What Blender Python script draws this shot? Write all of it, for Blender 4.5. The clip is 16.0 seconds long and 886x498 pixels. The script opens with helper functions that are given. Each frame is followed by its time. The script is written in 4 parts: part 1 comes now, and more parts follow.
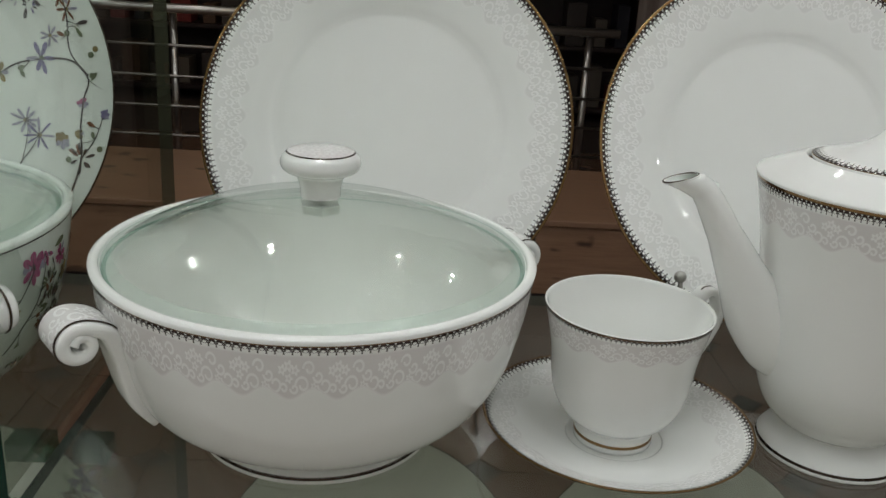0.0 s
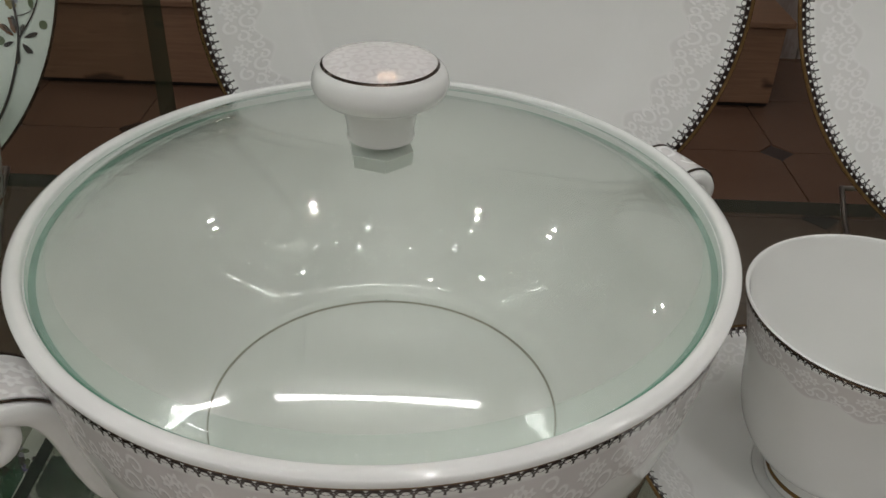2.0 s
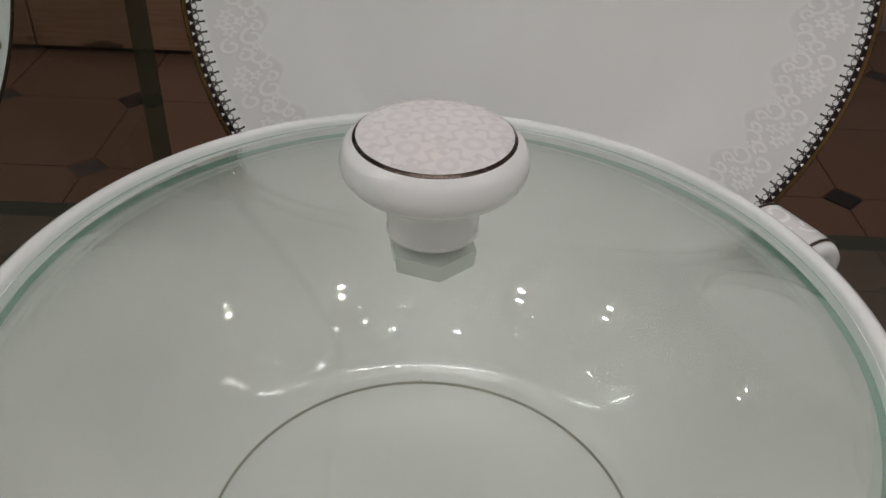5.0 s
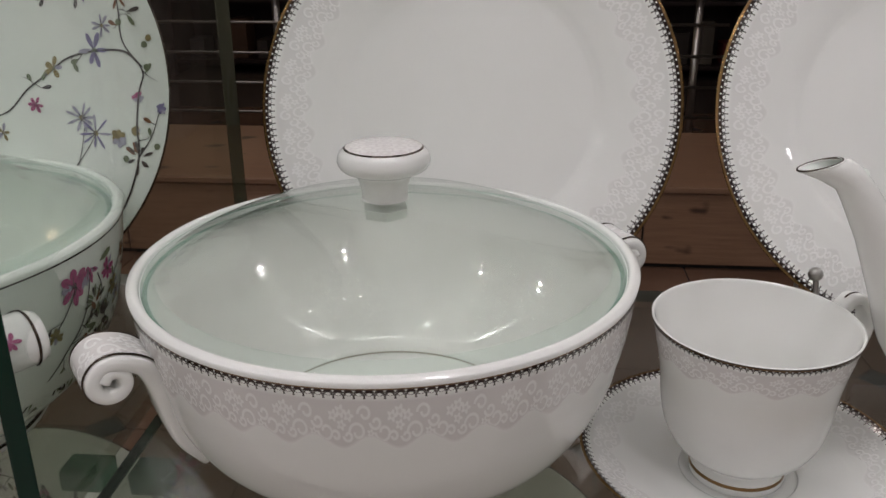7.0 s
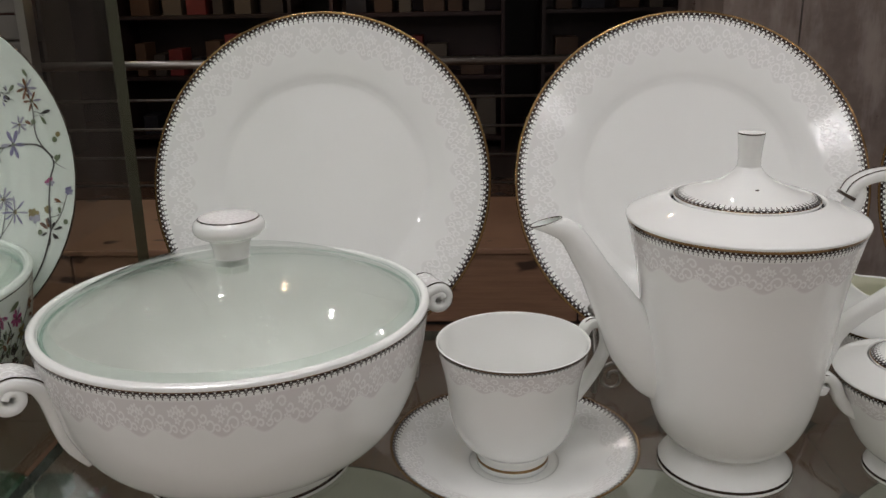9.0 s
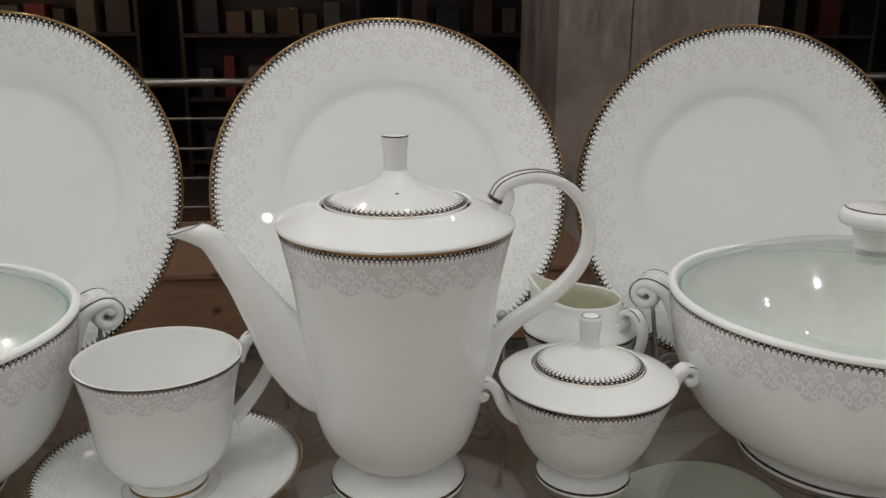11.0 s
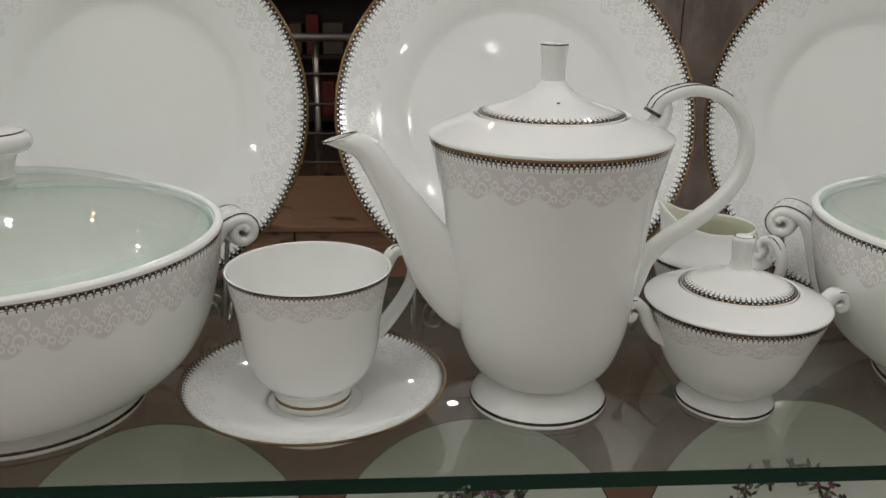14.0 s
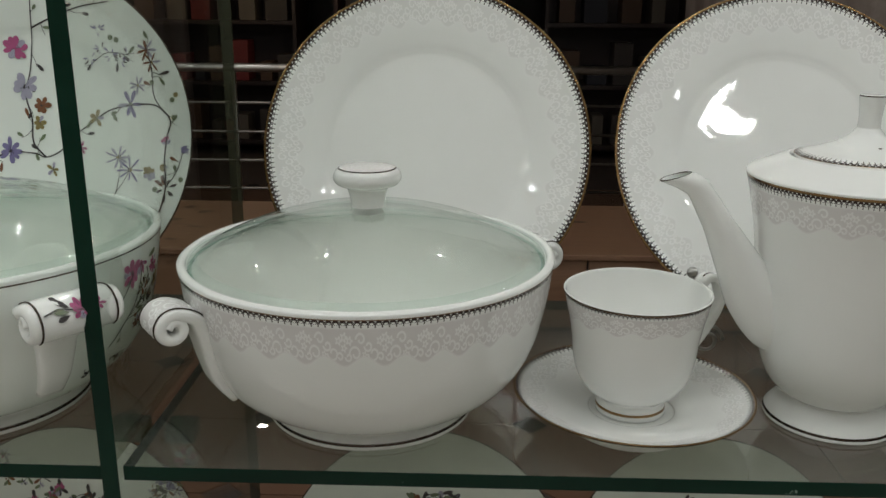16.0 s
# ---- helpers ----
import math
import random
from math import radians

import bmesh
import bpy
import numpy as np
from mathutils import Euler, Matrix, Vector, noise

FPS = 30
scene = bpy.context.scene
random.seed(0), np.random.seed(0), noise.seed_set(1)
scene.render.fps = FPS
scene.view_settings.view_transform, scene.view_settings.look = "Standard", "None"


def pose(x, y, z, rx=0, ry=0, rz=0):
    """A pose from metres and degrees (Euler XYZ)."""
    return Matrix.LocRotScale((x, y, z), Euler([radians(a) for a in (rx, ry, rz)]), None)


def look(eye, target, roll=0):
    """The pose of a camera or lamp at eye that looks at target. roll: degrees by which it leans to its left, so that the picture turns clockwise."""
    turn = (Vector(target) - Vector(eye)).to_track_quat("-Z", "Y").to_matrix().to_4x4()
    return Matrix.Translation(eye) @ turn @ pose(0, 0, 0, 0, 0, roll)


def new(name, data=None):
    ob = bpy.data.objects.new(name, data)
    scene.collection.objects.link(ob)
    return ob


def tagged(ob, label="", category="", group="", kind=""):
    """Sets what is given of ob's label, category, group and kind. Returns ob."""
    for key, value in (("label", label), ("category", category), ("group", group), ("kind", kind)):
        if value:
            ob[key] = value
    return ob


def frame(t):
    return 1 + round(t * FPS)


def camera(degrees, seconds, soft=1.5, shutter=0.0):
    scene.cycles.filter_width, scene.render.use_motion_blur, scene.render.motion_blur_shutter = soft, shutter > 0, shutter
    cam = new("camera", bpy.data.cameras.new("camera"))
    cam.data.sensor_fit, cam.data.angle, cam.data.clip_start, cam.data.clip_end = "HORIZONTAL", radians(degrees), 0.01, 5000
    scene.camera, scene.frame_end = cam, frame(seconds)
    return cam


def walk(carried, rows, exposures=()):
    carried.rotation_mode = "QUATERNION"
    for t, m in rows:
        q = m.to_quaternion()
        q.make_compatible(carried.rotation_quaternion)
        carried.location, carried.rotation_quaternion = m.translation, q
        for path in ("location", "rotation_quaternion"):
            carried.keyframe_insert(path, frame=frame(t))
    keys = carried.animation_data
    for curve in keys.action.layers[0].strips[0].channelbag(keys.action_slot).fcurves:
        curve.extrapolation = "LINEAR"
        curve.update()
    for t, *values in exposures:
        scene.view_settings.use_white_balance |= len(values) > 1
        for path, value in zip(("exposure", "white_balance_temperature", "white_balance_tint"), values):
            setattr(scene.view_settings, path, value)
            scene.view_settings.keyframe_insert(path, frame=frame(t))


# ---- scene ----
cam = camera(53.71, 16.0)
ROWS = [
    (0.0, 0.0000, 0.0000, 0.2804, 70.60, -3.37, -1.09),
    (0.5, -0.0212, 0.0632, 0.2732, 67.14, -2.79, -0.32),
    (1.0, -0.0289, 0.1233, 0.2661, 63.17, -2.70, -0.08),
    (1.5, -0.0283, 0.1830, 0.2642, 59.31, -2.38, 0.16),
    (2.0, -0.0293, 0.2071, 0.2721, 56.62, -1.74, 1.17),
    (2.5, -0.0290, 0.2260, 0.2828, 52.59, -1.52, 1.46),
    (3.0, -0.0400, 0.2793, 0.2769, 47.83, -2.16, 0.25),
    (3.5, -0.0527, 0.3256, 0.2783, 45.56, -2.12, -0.44),
    (6.0, -0.0315, 0.2039, 0.2563, 63.10, -1.14, 4.03),
    (6.5, -0.0118, 0.1342, 0.2720, 66.19, -0.45, 5.08),
    (7.0, 0.0133, 0.0733, 0.2761, 68.25, 0.32, 5.13),
    (7.5, 0.0307, 0.0034, 0.2910, 70.08, 0.68, 4.80),
    (8.0, 0.0516, -0.0477, 0.3129, 71.00, 0.96, 4.61),
    (10.5, 0.2046, -0.0376, 0.2958, 74.15, 0.26, -3.83),
    (11.0, 0.2409, -0.0310, 0.2921, 74.09, -0.24, -5.71),
    (11.5, 0.2848, -0.0204, 0.2870, 73.64, -0.81, -7.23),
    (12.0, 0.3133, -0.0117, 0.2817, 73.34, -0.94, -7.94),
    (12.5, 0.3041, -0.0121, 0.2730, 73.57, -0.70, -7.97),
    (13.0, 0.2605, -0.0140, 0.2621, 73.06, -0.63, -7.52),
    (13.5, 0.2094, -0.0161, 0.2542, 71.83, -0.81, -5.36),
    (14.0, 0.1699, -0.0244, 0.2608, 71.75, -0.66, -3.62),
    (14.5, 0.1230, -0.0366, 0.2769, 72.17, -0.72, -3.04),
    (15.0, 0.0716, -0.0473, 0.2787, 72.65, -0.86, -2.69),
    (15.5, 0.0391, -0.0753, 0.2812, 73.51, -0.82, -0.32),
    (16.0, 0.0158, -0.0866, 0.2782, 73.54, -0.34, 1.91),
]
EXPOSURE, TUBE_W, AISLE_W, SPOT_W, FRONT_W = -0.02, 4.4, 2.3, 3.2, 1.6
# seconds, stops, kelvin, tint: the picture dims over the open bowl and drifts from greenish to pinkish and back
BALANCE = [(0.0, 0.0, 6280, 8.0), (1.5, -0.16, 6450, 11.0), (3.0, -0.42, 6520, 15.0), (3.7, -0.42, 6520, 16.0), (6.5, -0.08, 6450, 19.0), (8.0, 0.0, 6450, 18.0), (10.5, 0.0, 6450, 13.0), (14.0, 0.0, 6500, 11.0), (16.0, -0.06, 6380, 7.0)]
walk(cam, [(t, pose(x, y, z, rx, ry, rz)) for t, x, y, z, rx, ry, rz in ROWS], exposures=[(t, EXPOSURE + stops, kelvin, tint) for t, stops, kelvin, tint in BALANCE])

# ---- world and lights: a shop interior, ceiling tubes over the cabinet and mall downlights ----
CEIL, FLOOR = 1.9, -1.1
world = bpy.data.worlds.new("shop_air")
scene.world = world
world.use_nodes = True
world.node_tree.nodes["Background"].inputs[0].default_value = (0.75, 0.8, 0.85, 1)
world.node_tree.nodes["Background"].inputs[1].default_value = 0.02


def area(name, at, sx, sy, watts, colour=(1, 1, 1), shape="RECTANGLE", target=None):
    lamp = bpy.data.lights.new(name, "AREA")
    lamp.shape, lamp.size, lamp.size_y, lamp.energy, lamp.color = shape, sx, sy, watts, colour
    ob = new(name, lamp)
    ob.matrix_world = look(at, target or (at[0], at[1] + 0.0001, at[2] - 1))
    return ob


TUBE_Y = 0.22
COOL = (0.988, 1.0, 0.985)
for tx in (-3.2, -1.62, -0.06, 1.5, 3.1):
    area("tube_light", (tx, TUBE_Y, CEIL - 0.09), 1.22, 0.03, TUBE_W * (0.6 if tx > 1 else 1.0), COOL)
    area("tube_light", (tx, TUBE_Y, CEIL - 0.085), 1.22, 0.03, TUBE_W * (0.6 if tx > 1 else 1.0), COOL, target=(tx, TUBE_Y + 0.0001, CEIL))
AISLE = [(ax + 0.2 * (ay < -1), ay) for ay in (-0.4, -1.3, -2.3) for ax in (-2.52, -1.57, -0.62, 0.33, 1.28, 2.23, 3.18)]
for ax, ay in AISLE:
    for side in (-0.026, 0.026):
        area("twin_tube", (ax + side, ay, CEIL - 0.012), 0.033, 0.100, AISLE_W * (0.6 if ax > 1.2 else 1.0) * {-0.4: 0.46, -1.3: 0.30, -2.3: 0.26}[ay], COOL)
SPOTS = [(-1.5, 2.1), (-0.65, 1.95), (0.5, 2.0), (1.12, 2.15), (-2.3, 2.8), (-1.05, 4.0), (0.5, 4.0), (-2.3, 4.5), (2.5, 2.05)]
for sx, sy in SPOTS:
    area("downlight", (sx, sy, CEIL - 0.012), 0.05, 0.05, SPOT_W, (1, 0.96, 0.9), "DISK")
area("downlight", (-0.13, 2.56, CEIL - 0.012), 0.06, 0.06, 2.0, (1, 0.6, 0.35), "DISK")
FRONT = [(1.07, -1.53), (-1.5, -1.60)]
for sx, sy in FRONT:
    area("downlight", (sx, sy, CEIL - 0.012), 0.085, 0.085, FRONT_W, (1, 0.98, 0.94), "DISK")


# ---- materials ----
class Nodes:
    """A material with a short hand for node arithmetic."""

    def __init__(self, name):
        self.mat = bpy.data.materials.new(name)
        self.mat.use_nodes = True
        self.t = self.mat.node_tree
        self.b = self.t.nodes["Principled BSDF"]

    def put(self, socket, value):
        if isinstance(value, bpy.types.NodeSocket):
            self.t.links.new(value, socket)
        elif isinstance(value, (tuple, list)):
            socket.default_value = (*value, 1) if len(value) == 3 and socket.type == "RGBA" else value
        else:
            socket.default_value = value

    def m(self, op, a, b=0.0, c=0.0):
        n = self.t.nodes.new("ShaderNodeMath")
        n.operation = op
        for i, v in enumerate((a, b, c)):
            self.put(n.inputs[i], v)
        return n.outputs[0]

    def add(self, a, b):
        return self.m("ADD", a, b)

    def sub(self, a, b):
        return self.m("SUBTRACT", a, b)

    def mul(self, a, b):
        return self.m("MULTIPLY", a, b)

    def top(self, a, b):
        return self.m("MAXIMUM", a, b)

    def below(self, a, edge, soft=0.02):
        n = self.t.nodes.new("ShaderNodeMapRange")
        n.interpolation_type = "SMOOTHSTEP"
        self.put(n.inputs[0], self.sub(a, edge))
        n.inputs[1].default_value, n.inputs[2].default_value = -soft, soft
        n.inputs[3].default_value, n.inputs[4].default_value = 1.0, 0.0
        return n.outputs[0]

    def mix(self, f, a, b):
        n = self.t.nodes.new("ShaderNodeMix")
        n.data_type = "RGBA"
        self.put(n.inputs[0], f)
        self.put(n.inputs[6], a)
        self.put(n.inputs[7], b)
        return n.outputs[2]

    def noise(self, scale, detail=3.0, rough=0.55, vector=None, stretch=None):
        n = self.t.nodes.new("ShaderNodeTexNoise")
        n.inputs["Scale"].default_value, n.inputs["Detail"].default_value = scale, detail
        n.inputs["Roughness"].default_value = rough
        if vector is None:
            vector = self.coord()
        if stretch:
            mp = self.t.nodes.new("ShaderNodeMapping")
            mp.inputs["Scale"].default_value = stretch
            self.t.links.new(vector, mp.inputs[0])
            vector = mp.outputs[0]
        self.t.links.new(vector, n.inputs["Vector"])
        return n.outputs[0]

    def coord(self, kind="Object"):
        return self.t.nodes.new("ShaderNodeTexCoord").outputs[kind]

    def uv(self):
        n = self.t.nodes.new("ShaderNodeSeparateXYZ")
        self.t.links.new(self.coord("UV"), n.inputs[0])
        return n.outputs[0], n.outputs[1]

    def bump(self, height, strength=0.2, dist=0.001):
        n = self.t.nodes.new("ShaderNodeBump")
        n.inputs["Strength"].default_value, n.inputs["Distance"].default_value = strength, dist
        self.put(n.inputs["Height"], height)
        self.t.links.new(n.outputs[0], self.b.inputs["Normal"])

    def set(self, **kw):
        names = dict(base="Base Color", rough="Roughness", metal="Metallic", trans="Transmission Weight", ior="IOR", coat="Coat Weight",
                     sss="Subsurface Weight", spec="Specular IOR Level", emit="Emission Color", power="Emission Strength")
        for k, v in kw.items():
            self.put(self.b.inputs[names[k]], v)
        return self


PORCELAIN = (0.86, 0.868, 0.84)


def porcelain(name, base=PORCELAIN):
    n = Nodes(name)
    cloud = n.noise(9.0, 3)
    n.set(base=n.mix(cloud, tuple(c * 0.97 for c in base), tuple(min(1, c * 1.03) for c in base)), rough=n.add(0.004, n.mul(n.noise(60.0), 0.02)), ior=1.55)
    n.bump(n.add(n.noise(38.0, 2), n.mul(n.noise(160.0, 2), 0.25)), 0.12, 0.0005)
    return n.mat


def metal(name, colour, rough=0.2):
    n = Nodes(name)
    n.set(base=n.mix(n.noise(140.0), tuple(c * 0.75 for c in colour), colour), rough=n.add(rough, n.mul(n.noise(220.0), 0.1)), metal=1.0)
    return n.mat


def dark_lace(name):
    """Burnished lattice with a spiked edge; u counts the spikes, v runs from the rim inwards."""
    n = Nodes(name)
    u, v = n.uv()
    p = n.m("ABSOLUTE", n.sub(n.m("FRACT", u), 0.5))
    solid = n.below(v, 0.10)
    tri = n.mul(n.mul(n.below(p, n.mul(n.sub(0.34, v), 1.05), 0.05), n.below(0.16, v)), n.below(v, 0.34))
    ground = n.mul(n.below(v, 0.40), n.sub(1.0, tri))
    zig = n.m("ABSOLUTE", n.sub(p, n.mul(n.m("ABSOLUTE", n.sub(v, 0.53)), 2.6)))
    net = n.mul(n.below(zig, 0.07, 0.04), n.mul(n.below(v, 0.70), n.below(0.36, v)))
    heart = n.m("SQRT", n.add(n.mul(p, p), n.mul(n.m("POWER", n.sub(v, 0.50), 2.0), 6.0)))
    ring = n.below(n.m("ABSOLUTE", n.sub(heart, 0.2)), 0.06, 0.04)
    spike = n.mul(n.below(p, n.mul(n.sub(0.80, v), 0.95), 0.05), n.mul(n.below(v, 0.80), n.below(0.60, v)))
    knot = n.m("SQRT", n.add(n.mul(p, p), n.mul(n.m("POWER", n.sub(v, 0.94), 2.0), 7.0)))
    dot = n.below(knot, 0.12, 0.05)
    stem = n.mul(n.below(p, 0.075, 0.04), n.mul(n.below(v, 0.95), n.below(0.70, v)))
    mask = n.top(n.top(n.top(solid, ground), n.top(net, ring)), n.top(n.top(n.mul(spike, 0.8), dot), stem))
    tone = n.mix(solid, (0.048, 0.035, 0.033), (0.22, 0.135, 0.06))
    n.set(base=n.mix(mask, PORCELAIN, tone), metal=n.mul(mask, 0.92), rough=n.add(0.08, n.mul(mask, 0.16)), ior=1.55)
    n.bump(mask, 0.25, 0.0002)
    return n.mat


def white_lace(name, aspect, ground, thread, scallop=True):
    """White flowers and C-scrolls on a slightly greyer ground, with a scalloped hem; u counts the motifs."""
    n = Nodes(name)
    u, v = n.uv()
    x = n.mul(n.sub(n.m("FRACT", u), 0.5), aspect)
    far = n.mul(n.sub(n.m("FRACT", n.add(u, 0.5)), 0.5), aspect)

    def polar(xs, cx, cy):
        dx, dy = n.sub(xs, cx), n.sub(v, cy)
        return n.m("SQRT", n.add(n.mul(dx, dx), n.mul(dy, dy))), n.m("ARCTAN2", dy, dx)

    def flower(xs, cx, cy, r):
        dd, a = polar(xs, cx, cy)
        lobe = n.mul(n.add(0.78, n.mul(n.m("COSINE", n.mul(a, 5.0)), 0.22)), r)
        return n.mul(n.below(dd, lobe, 0.02), n.sub(1.0, n.mul(n.below(dd, r * 0.3, 0.02), 0.8)))

    def scroll(xs, cx, cy, r, turn):
        dd, a = polar(xs, cx, cy)
        arm = n.mul(n.add(0.75, n.mul(a, turn * 0.11)), r)
        return n.below(n.m("ABSOLUTE", n.sub(dd, arm)), 0.028, 0.018)

    marks = [flower(x, 0.0, 0.22, 0.13), flower(x, -0.17, 0.30, 0.12), flower(x, 0.17, 0.30, 0.12), flower(x, 0.0, 0.47, 0.11),
             scroll(x, -0.36, 0.60, 0.17, 1), scroll(x, 0.36, 0.60, 0.17, -1), scroll(far, -0.12, 0.26, 0.14, -1), scroll(far, 0.12, 0.42, 0.12, 1),
             scroll(x, 0.14, 0.68, 0.10, 1), scroll(x, -0.14, 0.68, 0.10, -1), flower(far, 0.0, 0.62, 0.09)]
    lace = marks[0]
    for k in marks[1:]:
        lace = n.top(lace, k)
    hem = n.add(0.80, n.mul(n.m("COSINE", n.mul(x, 6.2832 / aspect)), 0.12))
    inside = n.below(v, hem, 0.02)
    line = n.below(n.m("ABSOLUTE", n.sub(v, hem)), 0.035, 0.03)
    lace = n.mul(lace, inside)
    fill = n.mix(n.mul(n.mul(inside, n.below(0.0, n.sub(v, 0.02), 0.04)), n.add(0.75, n.mul(n.noise(70.0), 0.5))), PORCELAIN, ground)
    n.set(base=n.mix(n.top(lace, n.mul(line, 0.6)), fill, thread), rough=n.add(0.07, n.mul(lace, 0.14)), ior=1.55)
    n.bump(lace, 0.4, 0.0003)
    return n.mat


def flower_lace(name, ground, thread, pitch=0.0150):
    """Small white ring-hearted flowers strewn flat over a greyer ground."""
    n = Nodes(name)
    sep = n.t.nodes.new("ShaderNodeSeparateXYZ")
    n.t.links.new(n.coord(), sep.inputs[0])
    lace = 0.0
    for ox, oy, r in ((0.0, 0.0, 0.46), (0.5, 0.5, 0.40), (0.52, 0.02, 0.22), (0.03, 0.51, 0.20)):
        dx = n.sub(n.m("FRACT", n.add(n.mul(sep.outputs[0], 1 / pitch), ox)), 0.5)
        dy = n.sub(n.m("FRACT", n.add(n.mul(sep.outputs[1], 1 / pitch), oy)), 0.5)
        d, a = n.m("SQRT", n.add(n.mul(dx, dx), n.mul(dy, dy))), n.m("ARCTAN2", dy, dx)
        lobe = n.mul(n.add(0.74, n.mul(n.m("COSINE", n.mul(a, 6.0)), 0.20)), r)
        petals = n.mul(n.below(d, lobe, 0.04), n.sub(1.0, n.mul(n.below(n.m("ABSOLUTE", n.sub(d, r * 0.32)), 0.05, 0.03), 0.7)))
        lace = n.top(lace, petals)
    lace = n.mul(lace, n.add(0.55, n.mul(n.noise(300.0), 0.6)))
    n.set(base=n.mix(lace, ground, thread), rough=n.add(0.05, n.mul(lace, 0.1)), ior=1.55)
    n.bump(lace, 0.2, 0.0002)
    return n.mat


def plain(name, colour, rough=0.5, scale=40.0, spread=0.15, metallic=0.0, relief=0.15):
    n = Nodes(name)
    f = n.add(n.mul(n.noise(scale, 4), 0.6), n.mul(n.noise(scale * 0.13, 2), 0.4))
    n.set(base=n.mix(f, tuple(c * (1 - spread) for c in colour), tuple(min(1, c * (1 + spread)) for c in colour)), rough=n.add(rough - 0.05, n.mul(f, 0.1)), metal=metallic)
    n.bump(f, relief, 0.001)
    return n.mat


def glass(name, tint, rough=0.0, shine=0.04):
    """Sheet glass: each face passes tinted light and mirrors more at a glancing angle."""
    n = Nodes(name)
    t = n.t
    clear, gloss, mixed, fres = (t.nodes.new("ShaderNode" + k) for k in ("BsdfTransparent", "BsdfGlossy", "MixShader", "LayerWeight"))
    fres.inputs["Blend"].default_value = 0.5
    sheen = n.add(shine, n.mul(n.m("POWER", fres.outputs["Facing"], 5.0), 0.9))
    gloss.inputs["Roughness"].default_value = rough
    smear = n.noise(25.0, 4)
    n.put(clear.inputs[0], n.mix(smear, tuple(c * 0.985 for c in tint), tint))
    t.links.new(sheen, mixed.inputs[0])
    t.links.new(clear.outputs[0], mixed.inputs[1])
    t.links.new(gloss.outputs[0], mixed.inputs[2])
    t.links.new(mixed.outputs[0], t.nodes["Material Output"].inputs[0])
    return n.mat


def frosted(name, tint, veil, shine=0.04):
    """Sheet glass under a milky veil: a ground edge, or wiped dust with painted reflection haze."""
    mat = glass(name, tint, shine=shine)
    t = mat.node_tree
    milk, both = t.nodes.new("ShaderNodeBsdfDiffuse"), t.nodes.new("ShaderNodeMixShader")
    milk.inputs[0].default_value = (0.75, 0.82, 0.79, 1)
    both.inputs[0].default_value = veil
    out = t.nodes["Material Output"].inputs[0]
    t.links.new(out.links[0].from_socket, both.inputs[1])
    t.links.new(milk.outputs[0], both.inputs[2])
    t.links.new(both.outputs[0], out)
    return mat


CHINA = porcelain("white_bone_china")
CREAM = porcelain("cream_bone_china_inside", (0.84, 0.84, 0.70))
PALE = porcelain("pale_green_white_china", (0.80, 0.845, 0.795))
GOLD = metal("burnished_gold", (0.29, 0.175, 0.075), 0.10)
DARKLINE = metal("dark_gold_line", (0.10, 0.075, 0.06), 0.22)
LACE = dark_lace("dark_lace_band")
HEM = white_lace("white_lace_band", 1.30, (0.725, 0.705, 0.69), (0.89, 0.885, 0.87))
HEM_FINE = white_lace("white_lace_rim", 1.15, (0.79, 0.79, 0.765), (0.895, 0.895, 0.875))
TOPLACE = flower_lace("white_flower_button", (0.70, 0.675, 0.665), (0.82, 0.805, 0.79))
LID = glass("pale_green_lid_glass", (0.978, 0.989, 0.976), shine=0.045)
LIDEDGE = glass("teal_lid_edge_glass", (0.46, 0.69, 0.60))
LIDRIM = frosted("pale_ground_lid_rim", (0.88, 0.94, 0.90), 0.12)
# the veil is dust and also paints in the grey of reflected surroundings
SHELF = frosted("dusty_hazed_green_shelf_glass", (0.79, 0.80, 0.75), 0.045, 0.10)
BLOCK = glass("green_glass_block", (0.28, 0.46, 0.37), shine=0.10)
PANE = glass("clear_divider_glass", (0.945, 0.97, 0.95))
STEEL = metal("brushed_steel", (0.55, 0.54, 0.52), 0.25)
WIRE = metal("dull_wire", (0.32, 0.30, 0.28), 0.3)


def edge_glass(name, dark, light):
    n = Nodes(name)
    chips = n.below(n.noise(55.0, 6, 0.75), 0.30, 0.03)
    band = n.noise(14.0, 3, stretch=(0.2, 1.0, 1.0))
    n.set(base=n.mix(chips, n.mix(band, dark, light), (0.25, 0.36, 0.30)), rough=n.add(0.22, n.mul(chips, 0.3)), ior=1.5, spec=0.14)
    n.bump(n.noise(90.0, 5), 0.35, 0.0005)
    return n.mat


EDGE = edge_glass("dark_green_glass_edge", (0.002, 0.011, 0.007), (0.010, 0.046, 0.028))
OLIVE = edge_glass("olive_glass_edge", (0.045, 0.045, 0.028), (0.09, 0.09, 0.06))


# olive tone paints the shadow in the groove round the bowl's floor
GROOVE_SHADE = plain("olive_shade_in_groove", (0.34, 0.33, 0.27), 0.6, 200.0, 0.3)


# ---- mesh helpers ----
def part(name, bm, material, parent=None, label="", smooth=True):
    me = bpy.data.meshes.new(name)
    bm.to_mesh(me)
    bm.free()
    for mt in material if isinstance(material, (list, tuple)) else [material]:
        me.materials.append(mt)
    if smooth:
        me.polygons.foreach_set("use_smooth", [True] * len(me.polygons))
    ob = new(name, me)
    if parent:
        ob.parent = parent
    if label:
        tagged(ob, label)
    return ob


def thing(name, at, label, category, group="", turn=0.0):
    ob = new(name)
    ob.empty_display_size = 0.02
    ob.matrix_world = at if isinstance(at, Matrix) else pose(*at, 0, 0, turn)
    return tagged(ob, label, category, group)


